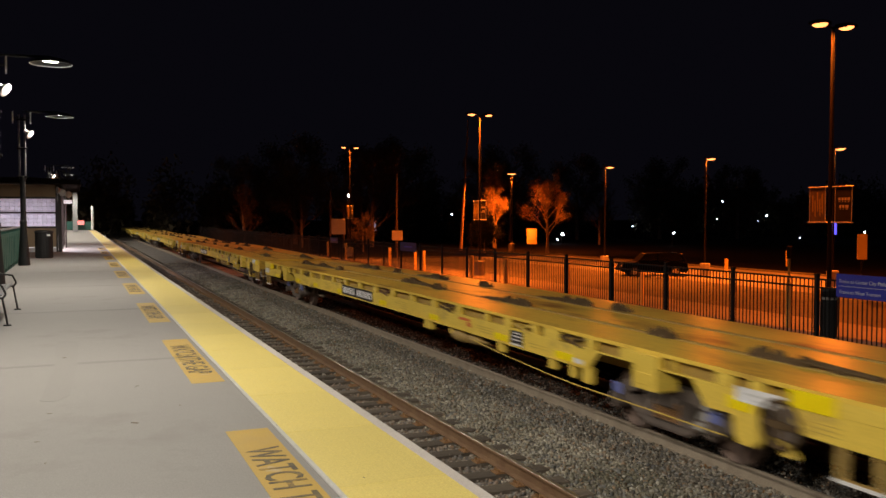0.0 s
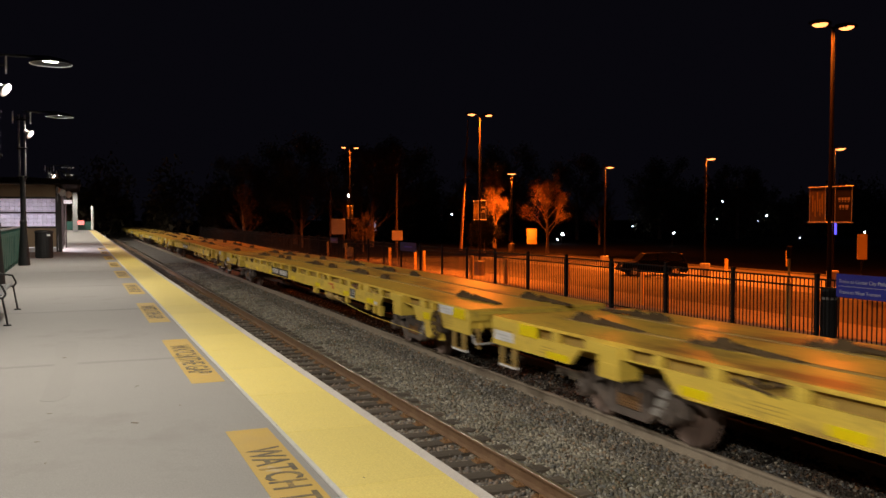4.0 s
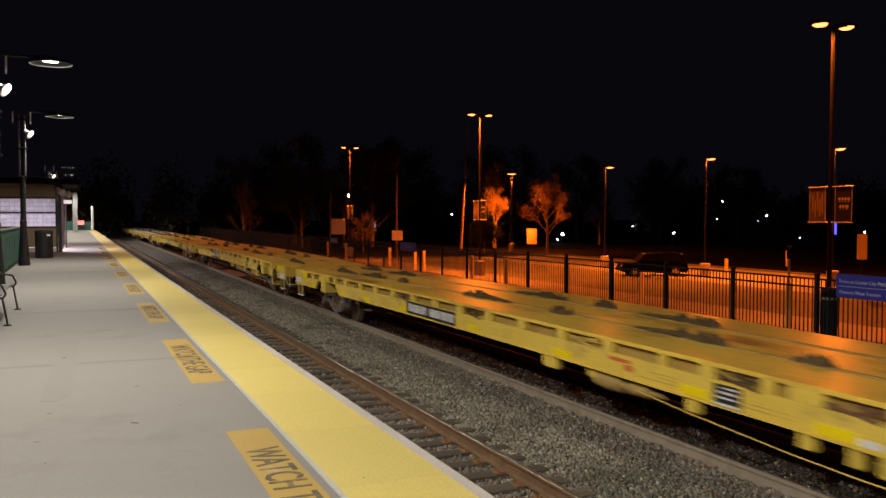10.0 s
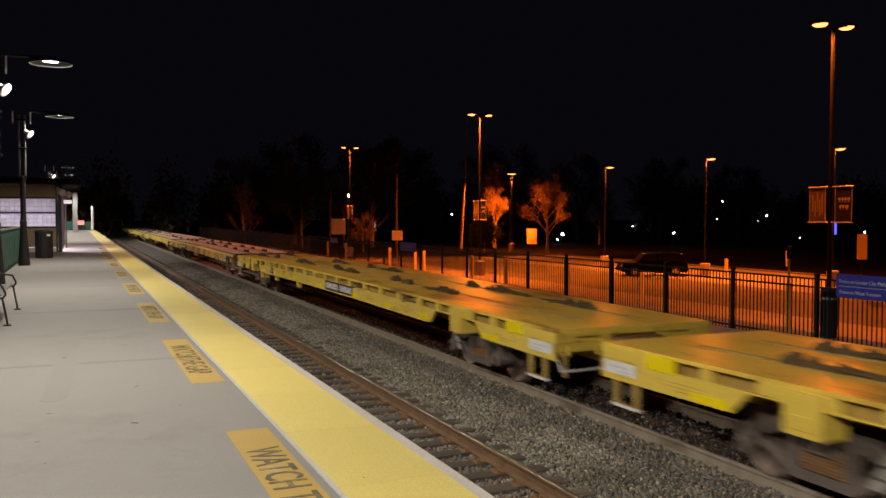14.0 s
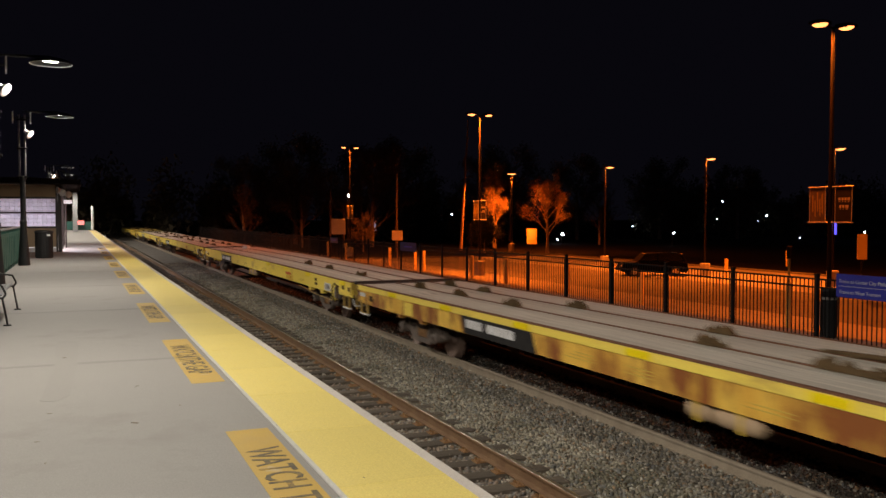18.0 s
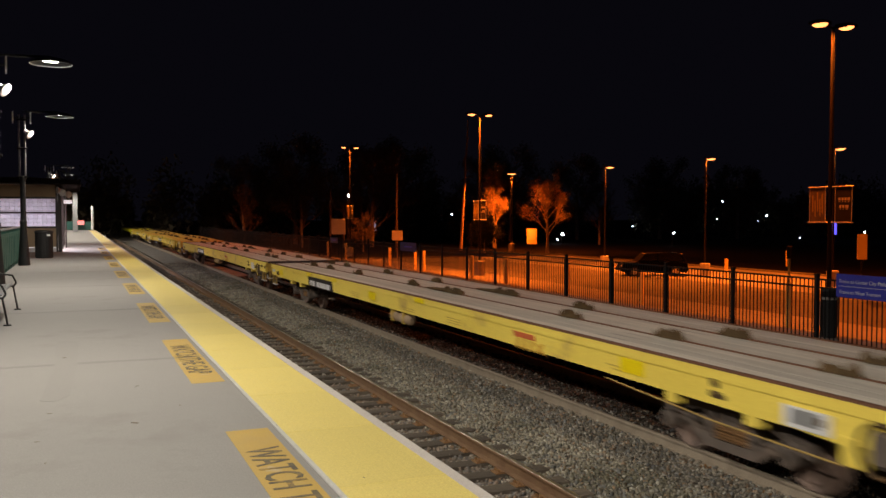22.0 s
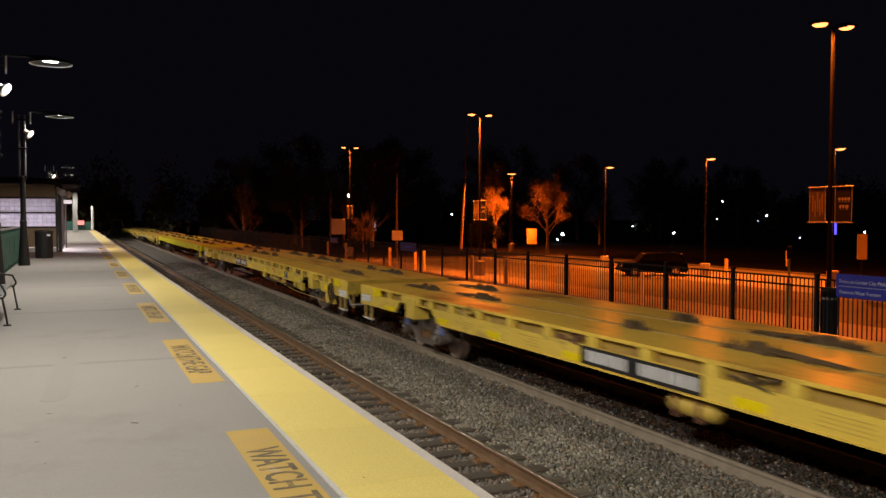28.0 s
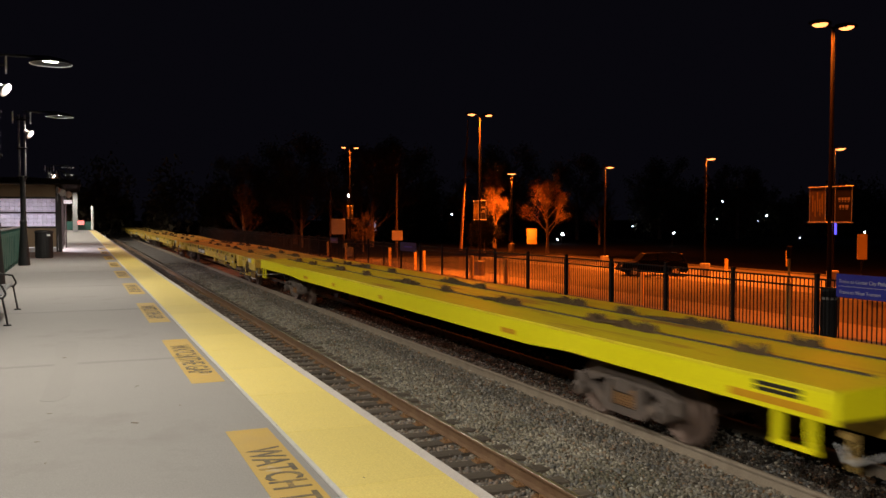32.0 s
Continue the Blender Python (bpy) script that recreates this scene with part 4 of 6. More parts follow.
def car_planked(pitch, variant):
    """Flat car with smooth side beams and a grey plank deck."""
    side = RUSTY if variant == 0 else PALE
    label = "rust-streaked yellow flat car with grey plank deck" if variant == 0 else "pale yellow flat car with grey plank deck"
    car = thing("flat_car", label, "rail car", "flat cars of the train")
    wheels = common_parts(car, STEP, PANEL_WHITE, pitch, 0.20, 0.53, 0.86, trucks=(3.75, 23.78), strap=0.07)
    key = side.name
    sill_z = (0.775, 0.80, 0.82, 0.80)[variant]

    def sat(f, y, z=0.0):
        return f @ Matrix.Translation((0, y, planked_bow(y) + z))
    for s in (-1, 1):
        f = flip(s)

        def sill():
            rows = [(0.0, 0.84), (1.55, 0.84), (1.9, 0.80 if variant else sill_z)] + [(2.4 + 1.2 * k, sill_z) for k in range(20)] + [(BODY - 1.0, sill_z), (BODY - 0.5, sill_z + 0.02), (BODY, sill_z + 0.03)]
            return mesh_of("side_sill", loft(B(), -HALF + 0.02, -HALF + 0.07, [(y, z + planked_bow(y), 1.10 + planked_bow(y)) for y, z in rows]), side)
        place("side_sill", shared(("b_sill", variant), sill), car, f, "smooth side beam")
        place("top_chord", shared("b_chord", lambda: mesh_of("top_chord", bowed(B(), -HALF, -HALF + 0.07, 0, BODY, 1.106, P_TOP - 0.002, planked_bow), PALE)), car, f, "flat upper side plate")
        place("rub_edge", shared("b_edge", lambda: mesh_of("rub_edge", bowed(B(), -HALF, -HALF + 0.09, 0, BODY, P_TOP, P_TOP + 0.02, planked_bow), RUST)), car, f, "rusted deck edge")
        for y in PATCH_Y[variant]:
            place("reflector", shared("b_refl", lambda: mesh_of("reflector", box(B(), -HALF - 0.006, -HALF, 0, 0.52, 1.118, P_TOP - 0.012), REFLECT)), car, sat(f, y), "bright yellow reflective patch")
        for y in LOW_PATCH[variant]:
            place("reflector", shared("b_refl_low", lambda: mesh_of("reflector", box(B(), -HALF + 0.012, -HALF + 0.02, 0, 0.52, 0.90, 1.09), REFLECT)), car, sat(f, y), "bright yellow reflective patch")
        if variant == 0:
            for y in (3.30, 23.45):
                place("paint_patch", shared("b_fresh", lambda: mesh_of("paint_patch", box(B(), -HALF + 0.008, -HALF + 0.02, 0, 0.46, 0.80, 1.07), PALE)), car, sat(f, y), "square of fresh pale paint")
        lean = -0.20 if variant == 3 else 0.0
        pl = place("placard", shared(("b_placard", lean), lambda: mesh_of("placard", prism(B(), [(0.0, 1.09 if lean else 1.05), (0.50 if lean else 0.58, 1.09 if lean else 1.05), ((0.50 if lean else 0.58) + lean, 0.84), (lean, 0.84)], "x", -HALF - 0.006, -HALF + 0.02), PANEL_WHITE)), car, sat(f, 2.50 if variant == 3 else 1.98 if variant else 2.2), "white marking panel")
        if not lean:
            place("placard_field", shared("b_inset", lambda: mesh_of("placard_field", box(B(), -HALF - 0.010, -HALF - 0.006, 0.10, 0.48, 0.885, 1.03), STEEL)), pl, label="grey field of the marking panel")
        place("placard", shared("b_placard_rear", lambda: mesh_of("placard", box(B(), -HALF + 0.010, -HALF + 0.02, 0, 0.44, 0.96, 1.05), LETTER_GREY)), car, sat(f, 26.66), "faded white marking panel")
        # raised dark blocks stand in for holes and dark spots in the beam
        for k, (y, z, w, h) in enumerate(((3.60, 1.05, 0.09, 0.07), (3.57, 0.93, 0.18, 0.05), (2.10, 0.91, 0.11, 0.09), (1.28, 1.03, 0.17, 0.04), (0.78, 1.02, 0.13, 0.08), (0.22, 1.00, 0.12, 0.08), (26.20, 0.91, 0.19, 0.10))):
            place("lashing_eye", shared(("b_hole", k), lambda: mesh_of("lashing_eye", box(box(B(), -HALF - 0.012, -HALF + 0.03, -w / 2, w / 2, z, z + h), -HALF + 0.004, -HALF + 0.03, -w * 0.8, w * 0.6, z - 0.03, z + h * 0.5), HITCH, 0.012)), car, sat(f, y), "dark raised block standing in for a hole in the beam")
        y0 = BOARD_Y[variant]
        y1 = y0 + 2.82

        def board():
            # leaning ends, and the board follows the sill
            bm = B()
            lean = [(y0 + 0.16, y1), (y0, y1 - 0.12)]
            return mesh_of("number_board", prism(bm, [(lean[0][0], 1.098), (lean[0][1], 1.098), (lean[1][1] + 0.0, sill_z + 0.004), (lean[1][0], sill_z + 0.004)], "x", -HALF + 0.010, -HALF + 0.02), BLACK)
        nb = place("number_board", shared(("b_board", variant), board), car, f @ Matrix.Translation((0, 0, planked_bow((y0 + y1) / 2))), "black number board with leaning ends")
        top = 1.04 if variant != 2 else 0.99
        place("board_print", shared(("b_marks", variant), lambda: mesh_of("board_print", bars(bars(B(), y0 + 0.75 if variant == 0 else y0 + 0.32, y0 + 1.75, top - 0.15, top, -HALF + 0.010, variant + 40, 0.018), y0 + 1.95, y0 + 2.6, top - 0.15, top, -HALF + 0.010, variant + 44, 0.03), PANEL_WHITE)), nb, label="worn white lettering as bars")["kind"] = "stuff"
        place("stencil_block", shared(("b_data", variant), lambda: mesh_of("stencil_block", stack_lines_b(variant), WEB)), car, f @ Matrix.Translation((0, 0, 0.03)), "small dark stencilled lines")["kind"] = "stuff"
        for y in (3.05, 4.4, 23.0, 24.3):
            place("jack_pad", shared(("b_pad", key), lambda: mesh_of("jack_pad", box(B(), -HALF + 0.03, -HALF + 0.2, -0.1, 0.1, 0.70, 0.90), side, 0.015)), car, f @ Matrix.Translation((0, y, 0)))
        ly = LOGO_Y[variant]
        em = place("emblem", shared(("b_logo", variant), lambda: mesh_of("emblem", logo_bm(ly), OCHRE)), car, f, "worn painted emblem in ochre strokes")
        place("emblem_bar", shared(("b_red", variant), lambda: mesh_of("emblem_bar", prism(B(), [(ly + 0.02, 1.085), (ly + 0.70, 1.085), (ly + 0.66, 1.0), (ly - 0.04, 1.0)], "x", -HALF + 0.009, -HALF + 0.02), RED_PAINT)), em, label="red bar over the strokes")
        if variant < 3:
            place("brake_pipe", shared("b_pipe", lambda: mesh_of("brake_pipe", rod(rod(B(), (-HALF - 0.005, 1.8, 0.62), (-HALF - 0.005, 3.6, 0.655), 0.011, seg=8), (-HALF - 0.005, 3.6, 0.655), (-HALF - 0.005, 5.7, 0.78), 0.011, seg=8), STEP)), car, f @ Matrix.Translation((0, 0, 0 if variant else 0.04)), "thin brake pipe below the beam")
    # brake reservoir and cylinder below the middle
    res = place("air_reservoir", shared(("b_res", key), lambda: mesh_of("air_reservoir", lathe(B(), [(0.04, 0.0), (0.10, 0.04), (0.125, 0.10), (0.125, 0.62), (0.10, 0.68), (0.05, 0.71), (0.05, 0.78), (0.10, 0.80), (0.12, 0.86), (0.12, 1.15), (0.04, 1.22)], "y", (-1.28, 0, 0.685), 14), TAN, smooth=True)), car, (0, 13.4 if variant != 3 else 12.2, 0), "tan brake reservoir under the beam")
    place("reservoir_strap", shared("b_strap", lambda: mesh_of("reservoir_strap", box(box(B(), -1.42, -1.16, 0.22, 0.27, 0.58, 0.90), -1.42, -1.16, 0.94, 0.99, 0.58, 0.90), WEB)), res)
    bg = place("brake_housing", shared("b_bh", lambda: mesh_of("brake_housing", box(B(), -HALF - 0.02, -HALF + 0.16, 1.18, 1.55, 0.68, 1.04), TRUCK, 0.05)), car, label="dark hand brake housing")
    place("brake_wheel", shared("b_bw", lambda: mesh_of("brake_wheel", lathe(B(), [(0.225, -0.03), (0.245, -0.045), (0.265, -0.03), (0.265, -0.05), (0.245, -0.065), (0.225, -0.05)], "x", (-HALF, 1.38, 0.86), 20, True), HITCH, smooth=True)), bg, label="dark brake wheel")
    place("sill_bracket", shared(("b_sb", key), lambda: mesh_of("sill_bracket", box(B(), -HALF, -HALF + 0.14, 1.62, 1.86, 0.62, 0.90), side, 0.015)), car)
    # three bays of planks between steel strips
    plank = shared("b_plank", lambda: mesh_of("deck_plank", bowed(B(), -0.112, 0.112, 0.08, BODY - 0.08, P_TOP - 0.04, P_TOP + 0.012, planked_bow), PLANK))
    for bay in range(3):
        for k in range(4):
            place("deck_plank", plank, car, (-1.24 + bay * 0.92 + k * 0.226 - 0.02, 0, random.uniform(-0.001, 0.003)))
        if bay < 2:
            place("deck_strip", shared("b_strip", lambda: mesh_of("deck_strip", bowed(B(), -0.030, 0.030, 0.05, BODY - 0.05, P_TOP - 0.05, P_TOP + 0.026, planked_bow), RUST)), car, (-0.46 + bay * 0.92, 0, 0), "rust-brown steel strip between the planks")
    place("under_deck", shared("b_under", lambda: mesh_of("under_deck", bowed(B(), -1.37, 1.37, 0.05, BODY - 0.05, 1.12, P_TOP - 0.045, planked_bow), IRON)), car)
    end = shared(("b_end", key), lambda: mesh_of("end_sill", end_bm(), WEB if variant else RUST, 0.008))
    place("end_sill", end, car, Matrix.Translation((0, 0.0, 0.0)))
    place("end_sill", end, car, Matrix.Translation((0, BODY, 0)) @ Matrix.Rotation(math.pi, 4, "Z"))
    for y in (-0.05, BODY - 0.13):
        place("end_plate", shared("b_plate", lambda: mesh_of("end_plate", box(B(), -1.36, 1.40, 0, 0.18, P_TOP - 0.04, P_TOP + 0.036), IRON, 0.01)), car, (0, y, 0), "dark rubber-like end plate")
    rng = random.Random(variant + 3)
    for y, long in ((2.6, False), (5.2, False), (8.8, False), (13.0, True), (15.6, False), (20.4, False), (23.4, False), (25.4, False)):
        for x in (-0.46, 0.46):
            if variant == 1 and (y > 10 or x > 0):
                continue
            yy = y + rng.uniform(-0.7, 0.7)
            place("deck_hitch", shared(("hitch", long, int(y) % 4), lambda: hitch_mesh(long, int(y) % 4)), car, pose(x, yy, P_TOP + 0.024 + planked_bow(yy), 0, 0, rng.choice((0, 180))), "dark folded hitch on the deck")
    return car, wheels


def stack_lines_b(variant):
    rng = random.Random(variant + 70)
    bm = B()
    for y0, rows in ((5.2, 2), (10.6, 3), (12.8, 2), (15.2, 3), (16.6, 3)):
        y0 += rng.uniform(-0.3, 0.3)
        for k in range(rows):
            box(bm, -HALF + 0.014, -HALF + 0.02, y0, y0 + rng.uniform(0.45, 0.8), 0.88 + k * 0.045, 0.893 + k * 0.045)
    return bm


D_DECK = 1.30


def car_bright(pitch):
    car = thing("flat_car", "bright lemon-yellow flat car with rust-marked deck", "rail car", "flat cars of the train")
    wheels = common_parts(car, BRIGHT, BRIGHT, pitch, 0.25, 0.64, 0.99, trucks=(3.95, 23.3))
    place("deck", shared("d_deck", lambda: mesh_of("deck", box(B(), -HALF, HALF, 0, BODY, D_DECK - 0.05, D_DECK), BRIGHT_DECK, 0.006)), car, label="yellow deck with orange rust streaks")
    for s in (-1, 1):
        f = flip(s)

        def sill():
            pts = [(0.0, 1.28), (0.0, 0.97), (1.6, 0.97), (4.8, 0.99), (6.0, 0.93), (BODY - 6.0, 0.93), (BODY - 4.8, 0.99), (BODY - 1.6, 0.97), (BODY, 0.97), (BODY, 1.28)]
            return mesh_of("side_sill", prism(B(), pts, "x", -HALF, -HALF + 0.06), BRIGHT)
        place("side_sill", shared("d_sill", sill), car, f, "smooth bright yellow side beam")
        for z in (1.155, 1.215):
            place("sill_slot", shared(("d_slot", z), lambda: mesh_of("sill_slot", box(B(), -HALF - 0.003, -HALF, 0.42, 1.05, z - 0.022, z + 0.022), BLACK)), car, f, "dark slot in the side beam")
        for y0, w in ((0.12, 1.3), (6.4, 0.5), (13, 0.25), (17, 0.25), (20, 0.5)):
            place("reflector", shared(("d_tape", y0), lambda: mesh_of("reflector", box(B(), -HALF - 0.005, -HALF, y0, y0 + w, 1.02, 1.10), ORANGE_TAPE)), car, f, "orange reflective tape")
        place("deck_bead", shared("d_bead", lambda: mesh_of("deck_bead", box(B(), -0.02, 0.02, 0.4, BODY - 0.4, D_DECK - 0.01, D_DECK + 0.02), IRON)), car, (s * 0.5, 0, 0))
    es = shared("d_end", lambda: mesh_of("end_sill", box(box(B(), -HALF, HALF, -0.02, 0.06, 1.0, 1.29), -0.35, 0.35, -0.08, -0.02, 0.84, 1.12), BRIGHT, 0.01))
    place("end_sill", es, car)
    place("end_sill", es, car, Matrix.Translation((0, BODY, 0)) @ Matrix.Rotation(math.pi, 4, "Z"))
    rng = random.Random(5)
    for y, long in ((2.0, False), (4.1, True), (5.8, False), (8.4, True), (11.5, False), (14.0, True), (17.5, False), (20.0, True), (22.6, False), (25.0, False)):
        for x in (-0.5, 0.55):
            place("deck_hitch", shared(("hitch", long, int(y) % 4), lambda: hitch_mesh(long, int(y) % 4)), car, pose(x, y + rng.uniform(-0.5, 0.5), D_DECK, 0, 0, rng.choice((0, 180))), "dark folded hitch on the deck")
    return car, wheels


PITCH_CAR = 28.35
NUDGE = {0: 0.06, 1: -0.1, 2: -0.28, 3: -0.24, 4: 0.22, 5: 0.38, 6: 0.47, 7: -0.07, 8: -0.30, 9: -0.39, 10: -0.3, 11: -0.24, 12: 0.28}


SURGE = [(0, -0.14), (1, -0.12), (2, -0.03), (3, -0.08), (6, 0.06), (8, 0.0), (10, -0.05), (11, 0.05), (12, -0.03), (14, 0.0), (29, -0.05), (30, -0.18), (31, -0.20), (32, 0.20)]


def travel(t):
    """How far the train has come at t seconds; it slows a little, with a slight surge now and then."""
    for (a, da), (b, db) in zip(SURGE, SURGE[1:]):
        if a <= t <= b:
            surge = da + (db - da) * (t - a) / (b - a)
    return -0.013932 * t * t + 11.93594 * t - 36.1187 + surge


CARS = []
RIDERS = []
for n in range(-2, 17):
    if 6 <= n <= 9:
        made = car_planked(PITCH_CAR, n - 6)
    elif n == 12:
        made = car_bright(PITCH_CAR)
    else:
        made = car_ribbed(PITCH_CAR, n + 2)
    CARS.append((made[0], made[1], n == 5, n * PITCH_CAR + NUDGE.get(n, 0.4 if n > 12 else 0.0) - 2.80))
    if n == 7:
        bm = lathe(B(), [(0.20, 0.0), (0.24, 0.05), (0.20, 0.12), (0.10, 0.18), (0.04, 0.19)], seg=12)
        for v in bm.verts:
            v.co = Vector((v.co.x * random.uniform(0.7, 1.15), v.co.y * random.uniform(0.9, 1.5), v.co.z * random.uniform(0.75, 1.1)))
        scrap = solid("plastic_bag", bm, PANEL_WHITE, "crumpled white plastic bag lying on the car deck", "litter")
        RIDERS.append((scrap, CARS[-1][3] + 24.86, 0.36, 1.242))

# ---- far walk: fence and signs ----
FENCE_X, FENCE_Z0, FENCE_TOP = 13.9, 0.30, 1.70
POST_YS = [13.09 + 2.44 * i for i in range(-8, 40)]


def fence():
    fe = thing("fence", "black steel picket fence along the far walk", "fence", kind="")
    post = mesh_of("post", box(box(B(), -0.04, 0.04, -0.04, 0.04, FENCE_Z0, FENCE_TOP + 0.06), -0.048, 0.048, -0.048, 0.048, FENCE_TOP + 0.06, FENCE_TOP + 0.085), FENCE, 0.005)
    picket = mesh_of("picket", box(B(), -0.007, 0.007, -0.011, 0.011, FENCE_Z0 + 0.07, FENCE_TOP - 0.02), FENCE)
    rail = mesh_of("rail", box(B(), -0.022, 0.022, 0.04, 2.40, -0.018, 0.018), FENCE)
    far = B()
    for i, y in enumerate(POST_YS):
        place("post", post, fe, (FENCE_X, y, 0))
        if i == len(POST_YS) - 1:
            break
        for z in (FENCE_Z0 + 0.15, FENCE_TOP - 0.20, FENCE_TOP - 0.03):
            place("rail", rail, fe, (FENCE_X, y, z))
        for k in range(1, 22):
            yy = y + 2.44 * k / 22
            if 7.0 < yy < 38.0:
                place("picket", picket, fe, (FENCE_X, yy, 0))
            else:
                box(far, FENCE_X - 0.007, FENCE_X + 0.007, yy - 0.011, yy + 0.011, FENCE_Z0 + 0.07, FENCE_TOP - 0.02)
    part("picket_run", far, FENCE, fe)["kind"] = "stuff"


def facing_track():
    """Text laid on a wall that faces the near platform: reads towards smaller y."""
    return Matrix(((0, 0, -1, 0), (-1, 0, 0, 0), (0, 1, 0, 0), (0, 0, 0, 1)))


def direction_sign():
    sg = thing("direction_sign", "blue enamel direction sign with white words on the fence", "sign")
    part("board", box(B(), 13.82, 13.865, 10.0, 12.54, 1.36, 1.82), BLUE, sg, "blue board", bevel=0.004)
    for line, z in (("Trains to Center City Philadelphia", 1.645), ("Trains to West Trenton", 1.435)):
        me = text_mesh("lettering", line, 0.098, SIGN_TEXT, "LEFT", 0.002)
        place("lettering", me, sg, Matrix.Translation((13.815, 12.47, z)) @ facing_track() @ Matrix.Diagonal((1.0, 1.0, 1, 1)), "white lettering: " + line)
    part("divider", box(B(), 13.816, 13.82, 10.1, 12.48, 1.577, 1.585), SIGN_TEXT, sg)


def small_sign(y0, y1, z0, z1):
    sg = thing("fence_sign", "small blue sign fixed to the fence", "sign", "small signs on the fence")
    part("board", box(B(), 13.83, 13.86, y0, y1, z0, z1), NAVY, sg, bevel=0.003)
    part("lettering", box(B(), 13.826, 13.83, y0 + (y1 - y0) * 0.25, y1 - (y1 - y0) * 0.25, (z0 + z1) / 2 - 0.03, (z0 + z1) / 2 + 0.03), BLUE, sg, "unreadable words as a bar")


fence()
direction_sign()
small_sign(35.4, 37.4, 1.38, 1.78)
small_sign(47.8, 49.3, 1.42, 1.74)


# ---- parking lot ----
BANNER_DARK = mat("banner_dark", (0.03, 0.022, 0.014), (0.02, 0.014, 0.01), 5, 0.8)
def double_lamp(y, banners, footing=PEDESTAL, k=1.0):
    lp = thing("street_lamp", "tall two-headed sodium street lamp on a concrete footing", "street lamp", "two-headed lamps along the lot", at=(25, y, LOT_Z))
    part("footing", lathe(B(), [(0.36 * k, 0.0), (0.36 * k, 0.92 * k * k), (0.33 * k, 0.97 * k * k), (0.1, 0.985 * k * k)], seg=20), footing, lp, "round concrete footing")
    part("pole", rod(B(), (0, 0, 0.95), (0, 0, 10.72), 0.085, 0.06, 12), POLE, lp, smooth=True)
    for s in (-1, 1):
        part("arm", rod(B(), (0, 0, 10.66), (s * 0.35, 0, 10.76), 0.03), POLE, lp)
        hd = part("head", prism(B(), [(s * 0.28, 10.72), (s * 0.28, 10.86), (s * 0.55, 10.90), (s * 0.98, 10.86), (s * 1.0, 10.76)], "y", -0.2, 0.2), POLE, lp, bevel=0.02)
        part("lens", lathe(B(), [(0.02, 10.66), (0.18, 10.685), (0.26, 10.74), (0.27, 10.765)], "z", (s * 0.63, 0, 0), 16), LENS_SODIUM, hd, "glowing orange lens", smooth=True)
    if banners:
        for s in (-1, 1):
            for z in (3.74, 5.02):
                part("banner_arm", rod(B(), (0, s * 0.07, z), (0, s * 1.02, z), 0.022), PANEL_WHITE, lp)
            cloth = part("banner", box(B(), -0.006, 0.006, min(s * 0.22, s * 0.94), max(s * 0.22, s * 0.94), 3.76, 5.0), BANNER if s > 0 else BANNER_DARK, lp, "printed tan street banner" if s > 0 else "dark printed street banner")
            bm = B()
            if s > 0:
                for a, z0, z1 in ((0.36, 4.05, 4.78), (0.46, 3.95, 4.60), (0.57, 4.10, 4.86), (0.68, 3.92, 4.55), (0.79, 4.08, 4.74)):
                    prism(bm, [(a - 0.030, z0), (a + 0.018, z0 + 0.05), (a + 0.034, z1 - 0.04), (a - 0.014, z1)], "x", -0.010, -0.006)
            else:
                for z, words in ((4.52, ((-0.86, -0.75), (-0.71, -0.62), (-0.59, -0.50), (-0.46, -0.36))), (4.26, ((-0.80, -0.66), (-0.62, -0.53), (-0.49, -0.41)))):
                    for a, b in words:
                        box(bm, -0.010, -0.006, a, b, z, z + 0.10)
                        box(bm, -0.011, -0.010, a + 0.02, b - 0.02, z - 0.06, z - 0.03)
            part("banner_print", bm, WEB if s > 0 else CREAM, cloth, "faded print as bars")["kind"] = "stuff"
            for y2 in (0.22, 0.94):
                part("banner_hem", box(B(), -0.009, 0.009, s * y2 - 0.012, s * y2 + 0.012, 3.76, 5.0), PANEL_WHITE, cloth)
    return lp


def single_lamp(x, y, z):
    lp = thing("street_lamp", "slim sodium street lamp with one head in the parking lot", "street lamp", "single-headed lamps in the lot", at=(x, y, LOT_Z))
    h = z - LOT_Z
    part("footing", lathe(B(), [(0.33, 0.0), (0.33, 0.86), (0.30, 0.9), (0.08, 0.91)], seg=18), PEDESTAL, lp, "concrete footing")
    part("pole", rod(B(), (0, 0, 0.9), (0, 0, h), 0.06, 0.045, 10), POLE, lp, smooth=True)
    hd = part("head", prism(B(), [(-0.05, h - 0.04), (-0.05, h + 0.08), (0.35, h + 0.12), (0.75, h + 0.08), (0.78, h)], "y", -0.18, 0.18), POLE, lp, bevel=0.02)
    part("lens", lathe(B(), [(0.02, h - 0.11), (0.2, h - 0.085), (0.30, h - 0.02), (0.30, h + 0.0)], "z", (0.40, 0, 0), 16), LENS_SODIUM, hd, "glowing orange lens", smooth=True)


for i, y in enumerate(DOUBLE_LAMPS):
    double_lamp(y, True, PEDESTAL, 1.0)
for x, y, z in SINGLE_LAMPS:
    single_lamp(x, y, z)


